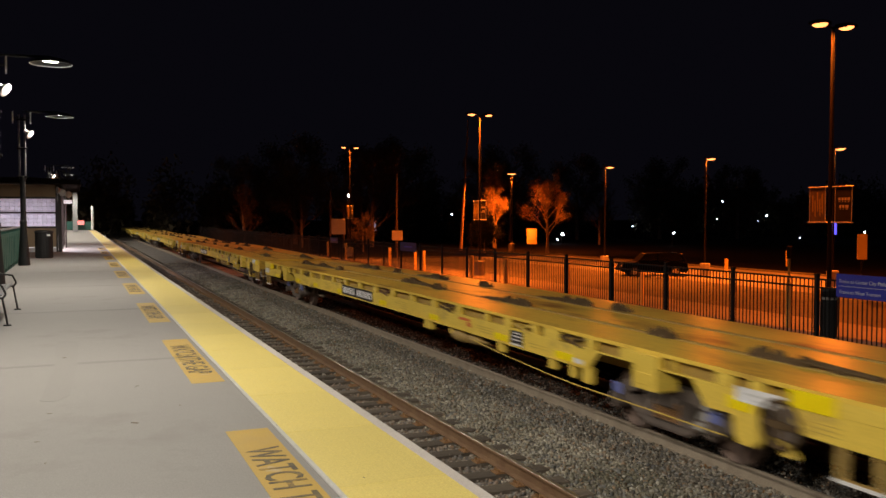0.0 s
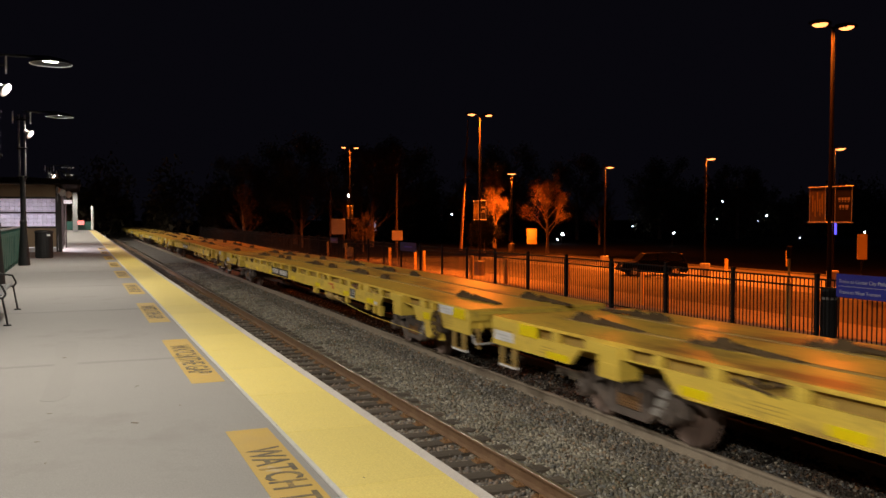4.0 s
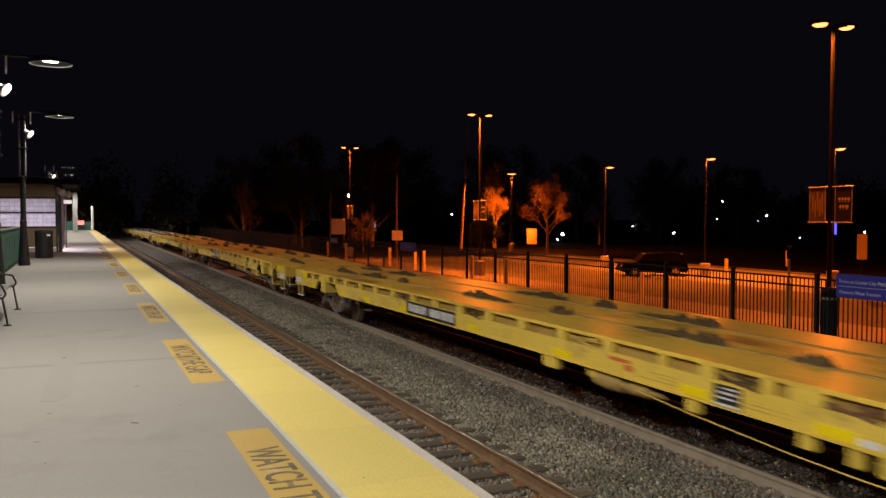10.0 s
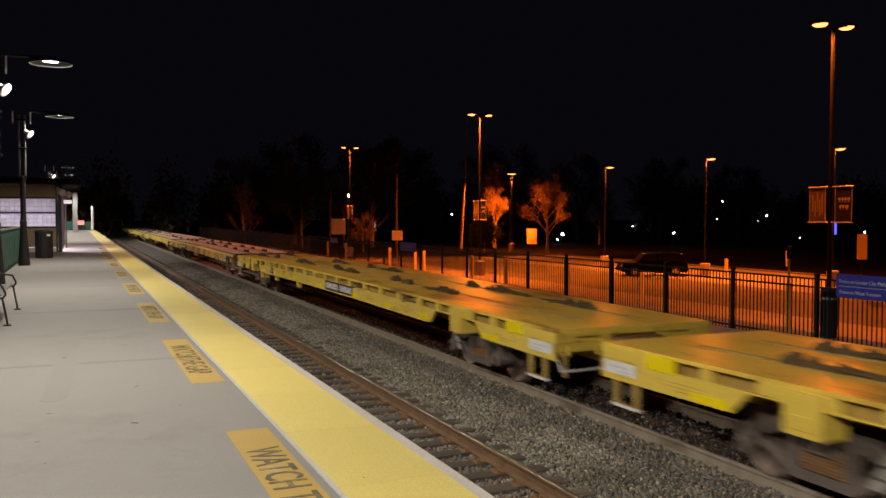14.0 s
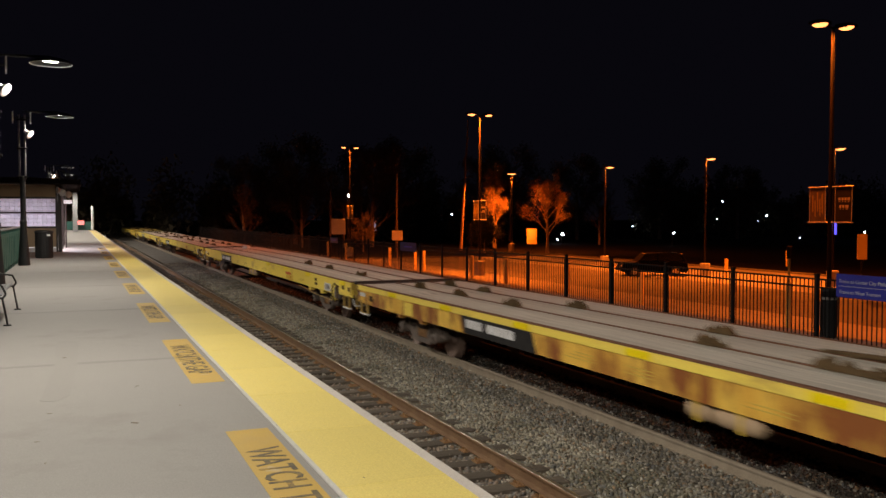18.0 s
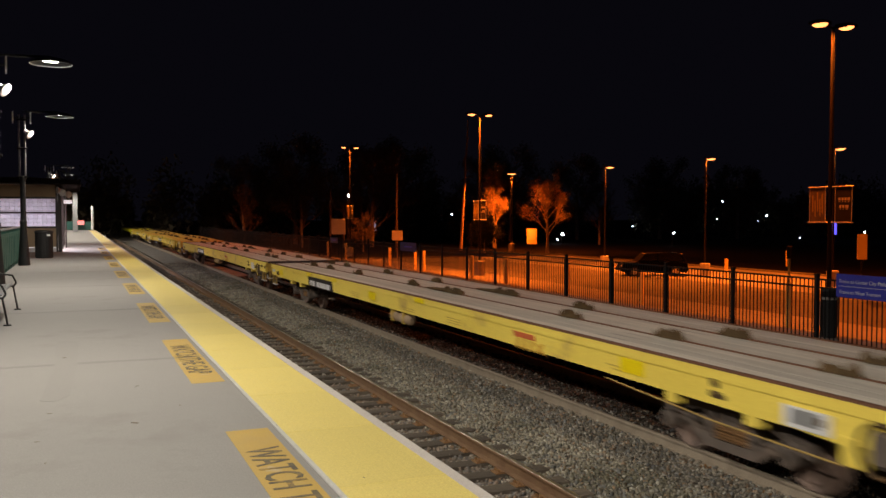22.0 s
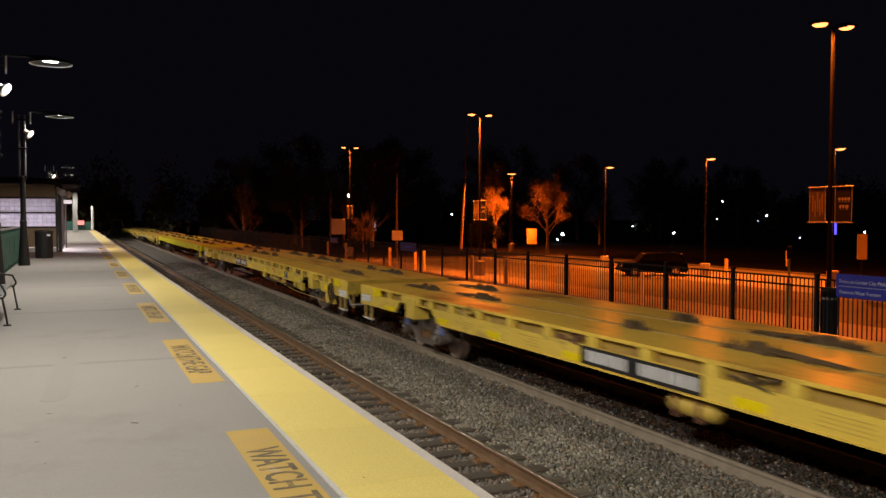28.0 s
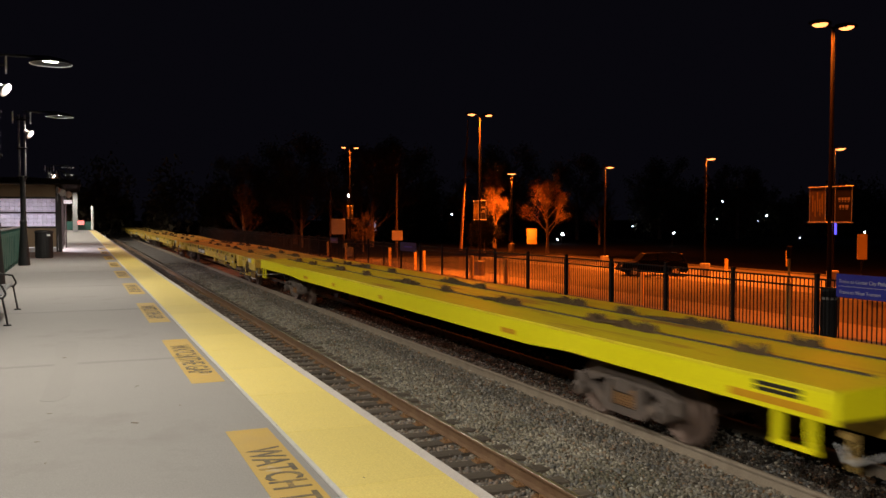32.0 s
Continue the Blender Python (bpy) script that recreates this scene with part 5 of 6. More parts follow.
def tree_lamp():
    lp = thing("street_lamp", "two-headed sodium lamp standing between the trees", "street lamp", at=(45.95, 87.55, LOT_Z))
    h = 7.84 - LOT_Z
    part("footing", lathe(B(), [(0.33, 0.0), (0.33, 0.86), (0.30, 0.9), (0.08, 0.91)], seg=18), PEDESTAL, lp)
    part("pole", rod(B(), (0, 0, 0.9), (0, 0, h), 0.11, 0.08, 10), POLE, lp, smooth=True)
    hd = part("head", box(B(), -0.55, 0.55, -0.2, 0.2, h, h + 0.14), POLE, lp, bevel=0.03)
    part("lens", lathe(B(), [(0.04, h - 0.10), (0.34, h - 0.08), (0.52, h - 0.01), (0.52, h + 0.002)], "z", (0, 0, 0), 18), LENS_SODIUM, hd, "glowing orange lens", smooth=True)


tree_lamp()


def bollard(x, y, h, r):
    solid("bollard", lathe(B(), [(r, 0), (r, h - 0.06), (r * 0.85, h - 0.02), (r * 0.4, h)], seg=14), BOLLARD, "yellow painted steel guard post in the parking lot", "bollard", group="guard posts along the lot", at=(x, y, LOT_Z), smooth=True)


for y in (81.5, 75.4, 63.5, 58.0, 56.3, 48.3, 43.7, 37.0, 30.9):
    bollard(22.6, y, 1.55, 0.11)


def marker_post():
    mp = thing("marker_post", "yellow post with a slim meter on top in the lot", "post", at=(23.3, 23.2, LOT_Z))
    part("post", rod(B(), (0, 0, 0), (0, 0, 1.52), 0.10, seg=14), BOLLARD, mp, smooth=True)
    part("collar", rod(B(), (0, 0, 1.52), (0, 0, 1.64), 0.12, 0.10, 14), WEB, mp)
    part("stem", rod(B(), (0, 0, 1.62), (0, 0, 2.45), 0.045), WEB, mp)
    part("meter", box(B(), -0.09, 0.09, -0.07, 0.07, 2.45, 2.9), POLE, mp, bevel=0.03)
    for x, y in ((38.2, 43.3), (52.0, 52.0)):
        solid("guard_post", rod(B(), (0, 0, 0), (0, 0, 1.25), 0.11, seg=12), BOLLARD, "short painted guard post beside a parking bay", "bollard", at=(x, y, LOT_Z), group="short guard posts")


marker_post()


def lot_curb():
    for x0, x1, y0, y1 in ((22.3, 45.6, 76.5, 76.8), (45.6, 45.9, -60.0, 76.8), (22.05, 22.3, -60.0, 76.5)):
        solid("kerb", box(B(), x0, x1, y0, y1, LOT_Z, LOT_Z + 0.12), ASPHALT, "low asphalt kerb of the parking lot", "kerb", "structure", bevel=0.02)


lot_curb()


def parked_car():
    heading = math.degrees(math.atan2(46.51 - 48.26, 37.52 - 33.45))
    car = thing("parked_car", "dark parked hatchback in the lot", "car", at=pose(35.5, 47.4, LOT_Z, 0, 0, heading))
    dark = mat("car_paint", (0.002, 0.002, 0.0025), (0.0015, 0.0015, 0.002), 3, 0.3, spec=0.015)
    glass = mat("car_glass", (0.004, 0.004, 0.005), (0.004, 0.004, 0.005), 3, 0.05, spec=0.3)
    body = B()
    prism(body, [(-2.2, 0.30), (-2.25, 0.62), (-2.15, 0.84), (-1.2, 0.94), (1.5, 0.98), (2.15, 0.88), (2.22, 0.5), (2.15, 0.28)], "y", -0.88, 0.88)
    part("body", body, dark, car, bevel=0.05)
    part("cabin", prism(B(), [(-1.15, 0.95), (-0.60, 1.50), (0.9, 1.58), (1.85, 1.52), (2.1, 0.98)], "y", -0.74, 0.74), dark, car, bevel=0.05)
    for s in (-1, 1):
        part("side_window", prism(B(), [(-0.95, 1.02), (-0.52, 1.43), (0.15, 1.47), (0.15, 1.02)], "y", s * 0.745 - 0.004, s * 0.745 + 0.004), glass, car)
        part("side_window", prism(B(), [(0.22, 1.02), (0.22, 1.47), (0.9, 1.49), (1.7, 1.44), (1.85, 1.02)], "y", s * 0.745 - 0.004, s * 0.745 + 0.004), glass, car)
        for x in (-1.35, 1.35):
            w = part("wheel", rod(B(), (x, s * 0.72, 0.32), (x, s * 0.90, 0.32), 0.32, seg=20), BLACK, car)
            part("rim", rod(B(), (x, s * 0.895, 0.32), (x, s * 0.91, 0.32), 0.2, seg=12), STEEL, w)
        part("headlight", box(B(), -2.24, -2.12, s * 0.72 - 0.14, s * 0.72 + 0.14, 0.62, 0.76), STEEL, car, bevel=0.02)
        part("roof_rail", rod(B(), (-0.4, s * 0.66, 1.60), (1.4, s * 0.66, 1.60), 0.02), dark, car)
        part("mirror", box(B(), -0.85, -0.68, s * 0.9 - 0.08, s * 0.9 + 0.08, 0.98, 1.10), dark, car, bevel=0.02)


parked_car()


def sign_on_post(name, label, x, y, w, z0, z1, material, post=STEEL, face=None):
    sg = thing(name, label, "sign", at=pose(x, y, LOT_Z, 0, 0, -math.degrees(math.atan2(x, y))))
    part("post", rod(B(), (0, 0.03, 0), (0, 0.03, z1 - LOT_Z - 0.1), 0.05), post, sg)
    part("panel", box(B(), -w / 2, w / 2, -0.12, 0.0, z0 - LOT_Z, z1 - LOT_Z), material, sg, bevel=0.03)
    if face:
        part("face", box(B(), -w * 0.36, w * 0.36, -0.135, -0.12, z0 - LOT_Z + (z1 - z0) * 0.3, z1 - LOT_Z - 0.12), face, sg, "paler face")
    return sg


sign_on_post("notice_board", "cream notice board on a post at the lot's edge", 49.6, 89.3, 1.2, -0.3, 1.55, BOLLARD, POLE, CREAM)
sign_on_post("notice_board", "cream cabinet on a post beside the lot", 27.5, 75.2, 1.0, 0.75, 1.65, CREAM, BARK)
sign_on_post("notice_board", "grey sign panel seen beside the lot", 22.5, 77.4, 1.3, 1.3, 2.75, STEEL, POLE)
sign_on_post("ticket_box", "orange-lit ticket box on a slim post", 35.3, 30.5, 0.45, 0.85, 2.1, BOLLARD, POLE)


# ---- far lights ----
def far_lamp(x, y, z, r, lens, label):
    lp = thing("far_lamp", label, "lamp", at=(x, y, -1.06))
    h = z + 1.06
    part("pole", rod(B(), (0, 0.3, 0), (0, 0.3, h + 0.25), 0.06, 0.05), POLE, lp)
    part("arm", rod(B(), (0, 0.3, h + 0.22), (0, -0.05, h + 0.22), 0.04), POLE, lp)
    part("lens", lathe(B(), [(r * 0.3, h - r), (r * 0.85, h - r * 0.6), (r, h), (r * 0.8, h + r * 0.6), (r * 0.3, h + r * 0.9)], seg=14), lens, lp, "glowing globe", smooth=True)


COOL = "distant lamp with a white globe beyond the lot"
for x, y, z, r in ((89.4, 124.9, 1.26, 0.34), (76.8, 97.7, 0.65, 0.36), (67.7, 112.4, 0.29, 0.55), (67.5, 113.5, -0.5, 0.30), (117.8, 134.8, 5.96, 0.38), (117.6, 136.0, 2.49, 0.24),
                   (125.8, 131.3, 3.16, 0.40), (131.5, 139.6, 2.11, 0.28), (116.2, 113.4, -0.7, 0.2), (56.4, 128.3, 3.4, 0.30), (118.2, 101.7, 0.4, 0.34), (114.0, 104.5, 0.55, 0.2)):
    far_lamp(x, y, z, r * 0.37, LENS_COOL, COOL)
far_lamp(27.8, 91.6, 5.3, 0.16, LENS_WHITE, "small white path lamp near the lot's end")
sg = thing("lit_sign", "blue glowing sign far beyond the lot", "sign", at=pose(121.7, 111.1, -1.06, 0, 0, -47))
part("panel", box(B(), -0.45, 0.45, -0.1, 0.1, 0.9, 2.9), LENS_BLUE, sg)
part("post", rod(B(), (0, 0, 0), (0, 0, 0.9), 0.08), POLE, sg)
sg = thing("lit_window_sign", "pale bluish lit panel far behind the lot", "sign", at=pose(47.7, 142.8, -1.06, 0, 0, -18))
part("panel", box(B(), -0.5, 0.5, -0.1, 0.1, 1.6, 3.2), LENS_FAINT, sg)
part("post", rod(B(), (0, 0, 0), (0, 0, 1.6), 0.08), POLE, sg)


# ---- trees ----
def branch(bm, tips, a, d, length, r, depth, rng, spread):
    b = a + d * length
    rod(bm, a, b, r, r * 0.66, 6 if depth > 2 else 4)
    if depth == 0:
        tips.append(b)
        return
    tips.append(a.lerp(b, 0.6)) if depth < 3 else None
    for k in range(3 if depth > 1 else rng.choice((2, 3))):
        side = Vector((rng.uniform(-1, 1), rng.uniform(-1, 1), rng.uniform(-0.25, 0.7)))
        nd = (d + side * spread).normalized()
        branch(bm, tips, a.lerp(b, rng.uniform(0.55, 1.0)), nd, length * rng.uniform(0.62, 0.82), r * 0.58, depth - 1, rng, spread)


def tree_meshes(seed, height, spread, depth, leaf, per_tip, leaf_size, clear=0.25, narrow=1.0):
    rng = random.Random(seed)
    trunk, crown, tips = B(), B(), []
    top = Vector((rng.uniform(-0.2, 0.2), rng.uniform(-0.2, 0.2), height * 0.62))
    pts = [Vector((0, 0, 0)), Vector((0.05, 0.03, height * 0.3)), top]
    rod(trunk, pts[0], pts[1], height * 0.022, height * 0.016, 8)
    rod(trunk, pts[1], pts[2], height * 0.016, height * 0.006, 8)
    for k in range(11):
        t = clear + (1 - clear) * k / 10
        a = pts[0].lerp(pts[1], min(1, t / 0.48)) if t < 0.48 else pts[1].lerp(pts[2], (t - 0.48) / 0.52)
        ang = k * 2.4 + rng.uniform(-0.4, 0.4)
        d = Vector((math.cos(ang) * narrow, math.sin(ang) * narrow, 0.75 + 0.5 * t)).normalized()
        branch(crown, tips, a, d, height * (0.24 - 0.08 * t) * (0.7 + 0.3 * narrow), height * 0.0065, depth, rng, spread)
    for tip in tips:
        for k in range(per_tip):
            c = tip + Vector((rng.gauss(0, 1), rng.gauss(0, 1), rng.gauss(0, 1))) * leaf_size * 2.2
            u = Vector((rng.gauss(0, 1), rng.gauss(0, 1), rng.gauss(0, 1))).normalized() * leaf_size
            v = u.orthogonal().normalized() * leaf_size * 0.6
            w = u.cross(v).normalized() * leaf_size * 0.25
            crown.faces.new([crown.verts.new(p) for p in (c - u, c + v + w, c + u, c - v + w)])
    tm = mesh_of("trunk", trunk, BARK, smooth=True)
    me = bpy.data.meshes.new("crown")
    crown.to_mesh(me)
    crown.free()
    me.materials.append(leaf)
    return tm, me


def tree(meshes, x, y, z, label, scale=1.0, turn=0.0):
    tr = thing("tree", label, "tree", at=pose(x, y, z, 0, 0, turn))
    for nm, me in zip(("trunk", "crown"), meshes):
        place(nm, me, tr, Matrix.Scale(scale, 4))
    return tr


BROAD = tree_meshes(3, 8.8, 0.62, 4, LEAF, 7, 0.055, 0.34, 0.85)
BARE = tree_meshes(5, 8.6, 0.75, 4, DIM_LIGHT_LEAF, 2, 0.06, 0.3)
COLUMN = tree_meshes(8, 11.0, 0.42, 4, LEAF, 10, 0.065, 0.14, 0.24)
SHRUB = tree_meshes(12, 6.0, 0.8, 4, DIM_LIGHT_LEAF, 2, 0.07, 0.06)
TWIGS = tree_meshes(14, 6.4, 0.42, 4, DIM_LIGHT_LEAF, 1, 0.05, 0.04, 0.42)
HOLLY_LEAF = mat("holly_leaf", (0.02, 0.022, 0.012), (0.012, 0.013, 0.008), 2, 0.8, spec=0.2)
HOLLY = tree_meshes(17, 4.2, 0.8, 3, HOLLY_LEAF, 14, 0.12, 0.05)
DARK = tree_meshes(21, 13.0, 0.7, 4, GREEN_LEAF, 4, 0.13, 0.15)
tree(BROAD, 46.9, 81.0, LOT_Z, "small street tree with dry leaves lit orange", 1.0, 20)
tree(COLUMN, 47.9, 95.8, LOT_Z, "slender upright tree with dry leaves lit orange", 1.0, 70)
tree(BARE, 69.5, 105.2, LOT_Z - 0.06, "thin bare tree beyond the lot, coloured dim for weak light", 1.0, 200)
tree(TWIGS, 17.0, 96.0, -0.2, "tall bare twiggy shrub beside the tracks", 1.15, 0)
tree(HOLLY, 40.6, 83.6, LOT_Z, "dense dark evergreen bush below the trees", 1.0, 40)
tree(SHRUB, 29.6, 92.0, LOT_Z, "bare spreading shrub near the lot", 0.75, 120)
for k, (x, y, s, lab) in enumerate(((21, 118, 1.0, ""), (27, 110, 0.9, ""), (29.5, 124, 1.3, ""), (36, 108, 1.1, ""), (40, 122, 1.2, ""), (58, 118, 1.1, ""), (66, 126, 1.3, ""),
                                    (80, 128, 1.2, ""), (96, 126, 1.2, ""), (110, 122, 1.1, ""), (50, 135, 1.4, ""))):
    tagged(tree(DARK, x, y, -1.06, "dark evergreen tree standing beyond the lights", s, k * 67), group="dark trees behind the lot")


def far_woods():
    """A dark belt of mixed trees that closes the view behind the lot."""
    rng = np.random.default_rng(31)
    leaves_n, trees_n = 1000, 150
    x = rng.uniform(-70, 240, trees_n)
    y = 128 + rng.uniform(0, 34, trees_n) - 0.10 * np.abs(x - 40)
    tall = rng.uniform(6.0, 13.5, trees_n)
    wide = tall * rng.uniform(0.22, 0.36, trees_n)
    d = rng.normal(size=(trees_n, leaves_n, 3))
    d /= np.linalg.norm(d, axis=2, keepdims=True)
    r = rng.random((trees_n, leaves_n, 1)) ** 0.45 * (1 + 0.35 * np.sin(7 * d[..., :1]) * np.cos(5 * d[..., 1:2]))
    c = d * r * np.stack([wide, wide, tall * 0.46], -1)[:, None] + np.stack([x, y, tall * 0.54 - 1.1], -1)[:, None]
    c = c.reshape(-1, 1, 3)
    q = rng.normal(size=(len(c), 4, 3)) * np.array([0.20, 0.20, 0.24])
    co = (c + q).reshape(-1, 3)
    co[:, 2] = np.maximum(co[:, 2], -1.05)
    me = bpy.data.meshes.new("far_woods")
    me.from_pydata(co.tolist(), [], np.arange(len(co)).reshape(-1, 4).tolist())
    me.materials.append(GREEN_LEAF)
    tagged(new("far_woods", me), "dark belt of mixed trees behind the parking lot", "woods", "", "stuff")


far_woods()


def leaning_pole():
    tp = thing("utility_pole", "tall leaning timber pole lit orange by the lamps", "pole", at=(41.2, 91.1, LOT_Z))
    part("shaft", rod(B(), (0, 0, 0), (1.0, 0.2, 15.2), 0.18, 0.07, 12), TIMBER, tp, smooth=True)
    part("bracket", rod(B(), (0.55, 0.1, 8.6), (1.6, 0.1, 8.7), 0.04), POLE, tp)
    for x, y, h in ((32.6, 89.4, 8.6), (28.6, 102.0, 9.5), (31.5, 106.0, 7.5)):
        tp = thing("timber_pole", "slim timber pole beside the lot, coloured dim for weak light", "pole", "slim poles", at=(x, y, LOT_Z))
        # the weak light on these poles is in their dark colour
        part("shaft", rod(B(), (0, 0, 0), (0.1, 0, h), 0.13, 0.08, 10), DIM_LIGHT_LEAF, tp, smooth=True)
        part("cap", rod(B(), (0.1, 0, h), (0.1, 0, h + 0.08), 0.10, 0.06, 10), STEEL, tp)


leaning_pole()


# ---- things on the platform ----
PZ = 1.22


def lamp_post(y, horns):
    lp = thing("platform_lamp", "black platform lamp post with a white disc lamp", "lamp post", "disc lamps along the platform", at=(-4.60 if y == -0.9 else -1.70, y, PZ))
    part("base", lathe(B(), [(0.20, 0), (0.20, 0.06), (0.16, 0.12), (0.125, 0.35), (0.108, 0.9), (0.128, 0.95), (0.128, 1.0), (0.103, 1.04), (0.097, 1.45), (0.118, 1.5), (0.118, 1.56), (0.09, 1.6)], seg=18), BLACK, lp, "flared cast base", smooth=True)
    part("lower_shaft", rod(B(), (0, 0, 1.55), (0, 0, 3.15), 0.095, 0.09, 14), BLACK, lp, smooth=True)
    for x in (-0.09, 0.09):
        part("shaft", rod(B(), (x, 0, 3.05), (x, 0, 5.3), 0.032, seg=10), POST_GREY, lp)
    for z in (3.1, 4.1, 5.1):
        part("clamp", box(B(), -0.17, 0.17, -0.07, 0.07, z, z + 0.06), POLE, lp, bevel=0.01)
    part("arm", rod(B(), (0.05, 0, 5.42), (1.22, 0, 5.45), 0.03), BLACK, lp)
    dc = part("disc", lathe(B(), [(0.05, 5.40), (0.19, 5.398), (0.30, 5.375), (0.44, 5.312), (0.462, 5.288), (0.474, 5.286), (0.476, 5.30), (0.40, 5.365), (0.21, 5.425), (0.06, 5.44)], "z", (1.22, 0, 0), 32), DISC, lp, "grey reflector disc", smooth=True)
    part("rim", lathe(B(), [(0.446, 5.312), (0.458, 5.284), (0.464, 5.282), (0.466, 5.286), (0.452, 5.315)], "z", (1.22, 0, 0), 32, True), PANEL_WHITE, dc, "white inner rim", smooth=True)
    part("lens", lathe(B(), [(0.03, 5.34), (0.155, 5.343), (0.185, 5.36), (0.18, 5.395)], "z", (1.22, 0, 0), 20), LENS_WHITE, dc, "bright lamp lens", smooth=True)
    if horns:
        for s, z in ((1, 4.72),):
            hn = part("horn_speaker", lathe(B(), [(0.045, -0.06), (0.06, -0.05), (0.065, 0.03), (0.055, 0.05), (0.085, 0.10), (0.135, 0.15), (0.165, 0.18), (0.170, 0.195), (0.155, 0.205), (0.08, 0.212), (0.015, 0.214)], "x", seg=18), PANEL_WHITE, lp, "white horn speaker", Matrix.Translation((s * 0.13, -0.05, z)) @ Matrix.Rotation(-0.45, 4, "Z") @ Matrix.Rotation(0.62, 4, "Y"), smooth=True)
        for x in (-0.28, 0.28):
            part("bar", box(B(), x - 0.02, x + 0.02, -0.02, 0.02, 5.0, 5.42), PANEL_WHITE, lp, "white vertical bar")
        part("crossbar", box(B(), -0.28, 0.28, -0.015, 0.015, 5.18, 5.22), BLACK, lp)


for y in PLATFORM_LAMPS:
    lamp_post(y, y > 20)


def litter_bin(x, y, z, label):
    bn = thing("litter_bin", label, "bin", at=(x, y, z))
    part("liner", rod(B(), (0, 0, 0.06), (0, 0, 1.05), 0.30, 0.32, 20), BLACK, bn)
    for k in range(24):
        a = 2 * math.pi * k / 24
        m = Matrix.Rotation(a, 4, "Z") @ Matrix.Translation((0.335, 0, 0))
        place("slat", shared("bin_slat", lambda: mesh_of("slat", box(B(), -0.01, 0.01, -0.028, 0.028, 0.04, 1.06), BLACK)), bn, m)
    part("rim", lathe(B(), [(0.36, 1.05), (0.375, 1.08), (0.36, 1.13), (0.22, 1.16), (0.2, 1.1)], seg=24), BLACK, bn, smooth=True)
    part("foot", rod(B(), (0, 0, 0), (0, 0, 0.06), 0.33, seg=20), BLACK, bn)
    part("label", box(B(), 0.12, 0.24, -0.352, -0.345, 0.93, 1.0), PANEL_WHITE, bn, "small white label")
    return bn


litter_bin(-1.23, 39.5, PZ, "black slatted steel litter bin on the platform")
far_bin = litter_bin(14.75, 13.55, 0.37, "black litter bin behind the picket fence")
far_bin.matrix_basis = far_bin.matrix_basis @ Matrix.Diagonal((0.47, 0.47, 0.92, 1))
part("band", lathe(B(), [(0.366, 0.88), (0.372, 0.89), (0.372, 0.93), (0.366, 0.94)], seg=24, ring=True), PEDESTAL, far_bin, "pale band round the bin")


def bench():
    bn = thing("bench", "black steel platform bench with bowed arms", "bench", at=(-1.45, 16.4, PZ))
    # faces the tracks; seat slats run along it
    for k in range(6):
        part("seat_slat", box(B(), -0.22 + 0.1 * k, -0.14 + 0.1 * k, -1.25, 1.25, 0.42 + 0.010 * k, 0.445 + 0.010 * k), SEAT, bn, bevel=0.006)
    for k in range(5):
        part("back_slat", box(B(), -0.36 + 0.012 * k, -0.335 + 0.012 * k, -1.25, 1.25, 0.80 - 0.085 * k, 0.86 - 0.085 * k), BLACK, bn, bevel=0.006)
    for y in (-1.28, 1.28):
        lg = B()
        for a, b in (((0.44, 0.0), (0.37, 0.43)), ((0.37, 0.43), (0.42, 0.50)), ((0.42, 0.50), (0.36, 0.64)), ((0.36, 0.64), (0.10, 0.68)), ((0.10, 0.68), (-0.30, 0.66)), ((-0.30, 0.86), (-0.22, 0.43)), ((-0.22, 0.43), (-0.30, 0.0)), ((0.38, 0.44), (-0.23, 0.42))):
            rod(lg, (a[0], y, a[1]), (b[0], y, b[1]), 0.016, seg=8)
        part("end_frame", lg, BLACK, bn, "bowed steel arm and leg")
        for x in (0.44, -0.30):
            part("foot", box(B(), x - 0.06, x + 0.05, y - 0.04, y + 0.04, 0.0, 0.02), BLACK, bn)


bench()


def ramp_fence():
    rf = thing("ramp_fence", "green mesh panel railing round the platform ramp", "railing")
    x = -2.02
    part("panel", box(B(), x - 0.012, x + 0.012, 26.6, 37.0, PZ + 0.12, PZ + 1.05), GREEN, rf, "green infill panel")
    part("top_rail", rod(B(), (x, 26.5, PZ + 1.32), (x, 37.1, PZ + 1.32), 0.035), STEEL, rf, "pale steel handrail")
    part("band", box(B(), x - 0.02, x + 0.02, 26.6, 37.0, PZ + 1.06, PZ + 1.2), GREEN, rf, "green rail band")
    for k in range(14):
        y = 26.6 + 0.8 * k
        place("post", shared("ramp_post", lambda: mesh_of("post", box(B(), -0.03, 0.03, -0.03, 0.03, 0, 1.32), GREEN)), rf, (x, y, PZ))
    for k in range(40):
        place("baluster_foot", shared("ramp_foot", lambda: mesh_of("baluster_foot", box(B(), -0.012, 0.012, -0.03, 0.03, 0, 0.14), BLACK)), rf, (x, 26.7 + 0.26 * k, PZ))


ramp_fence()


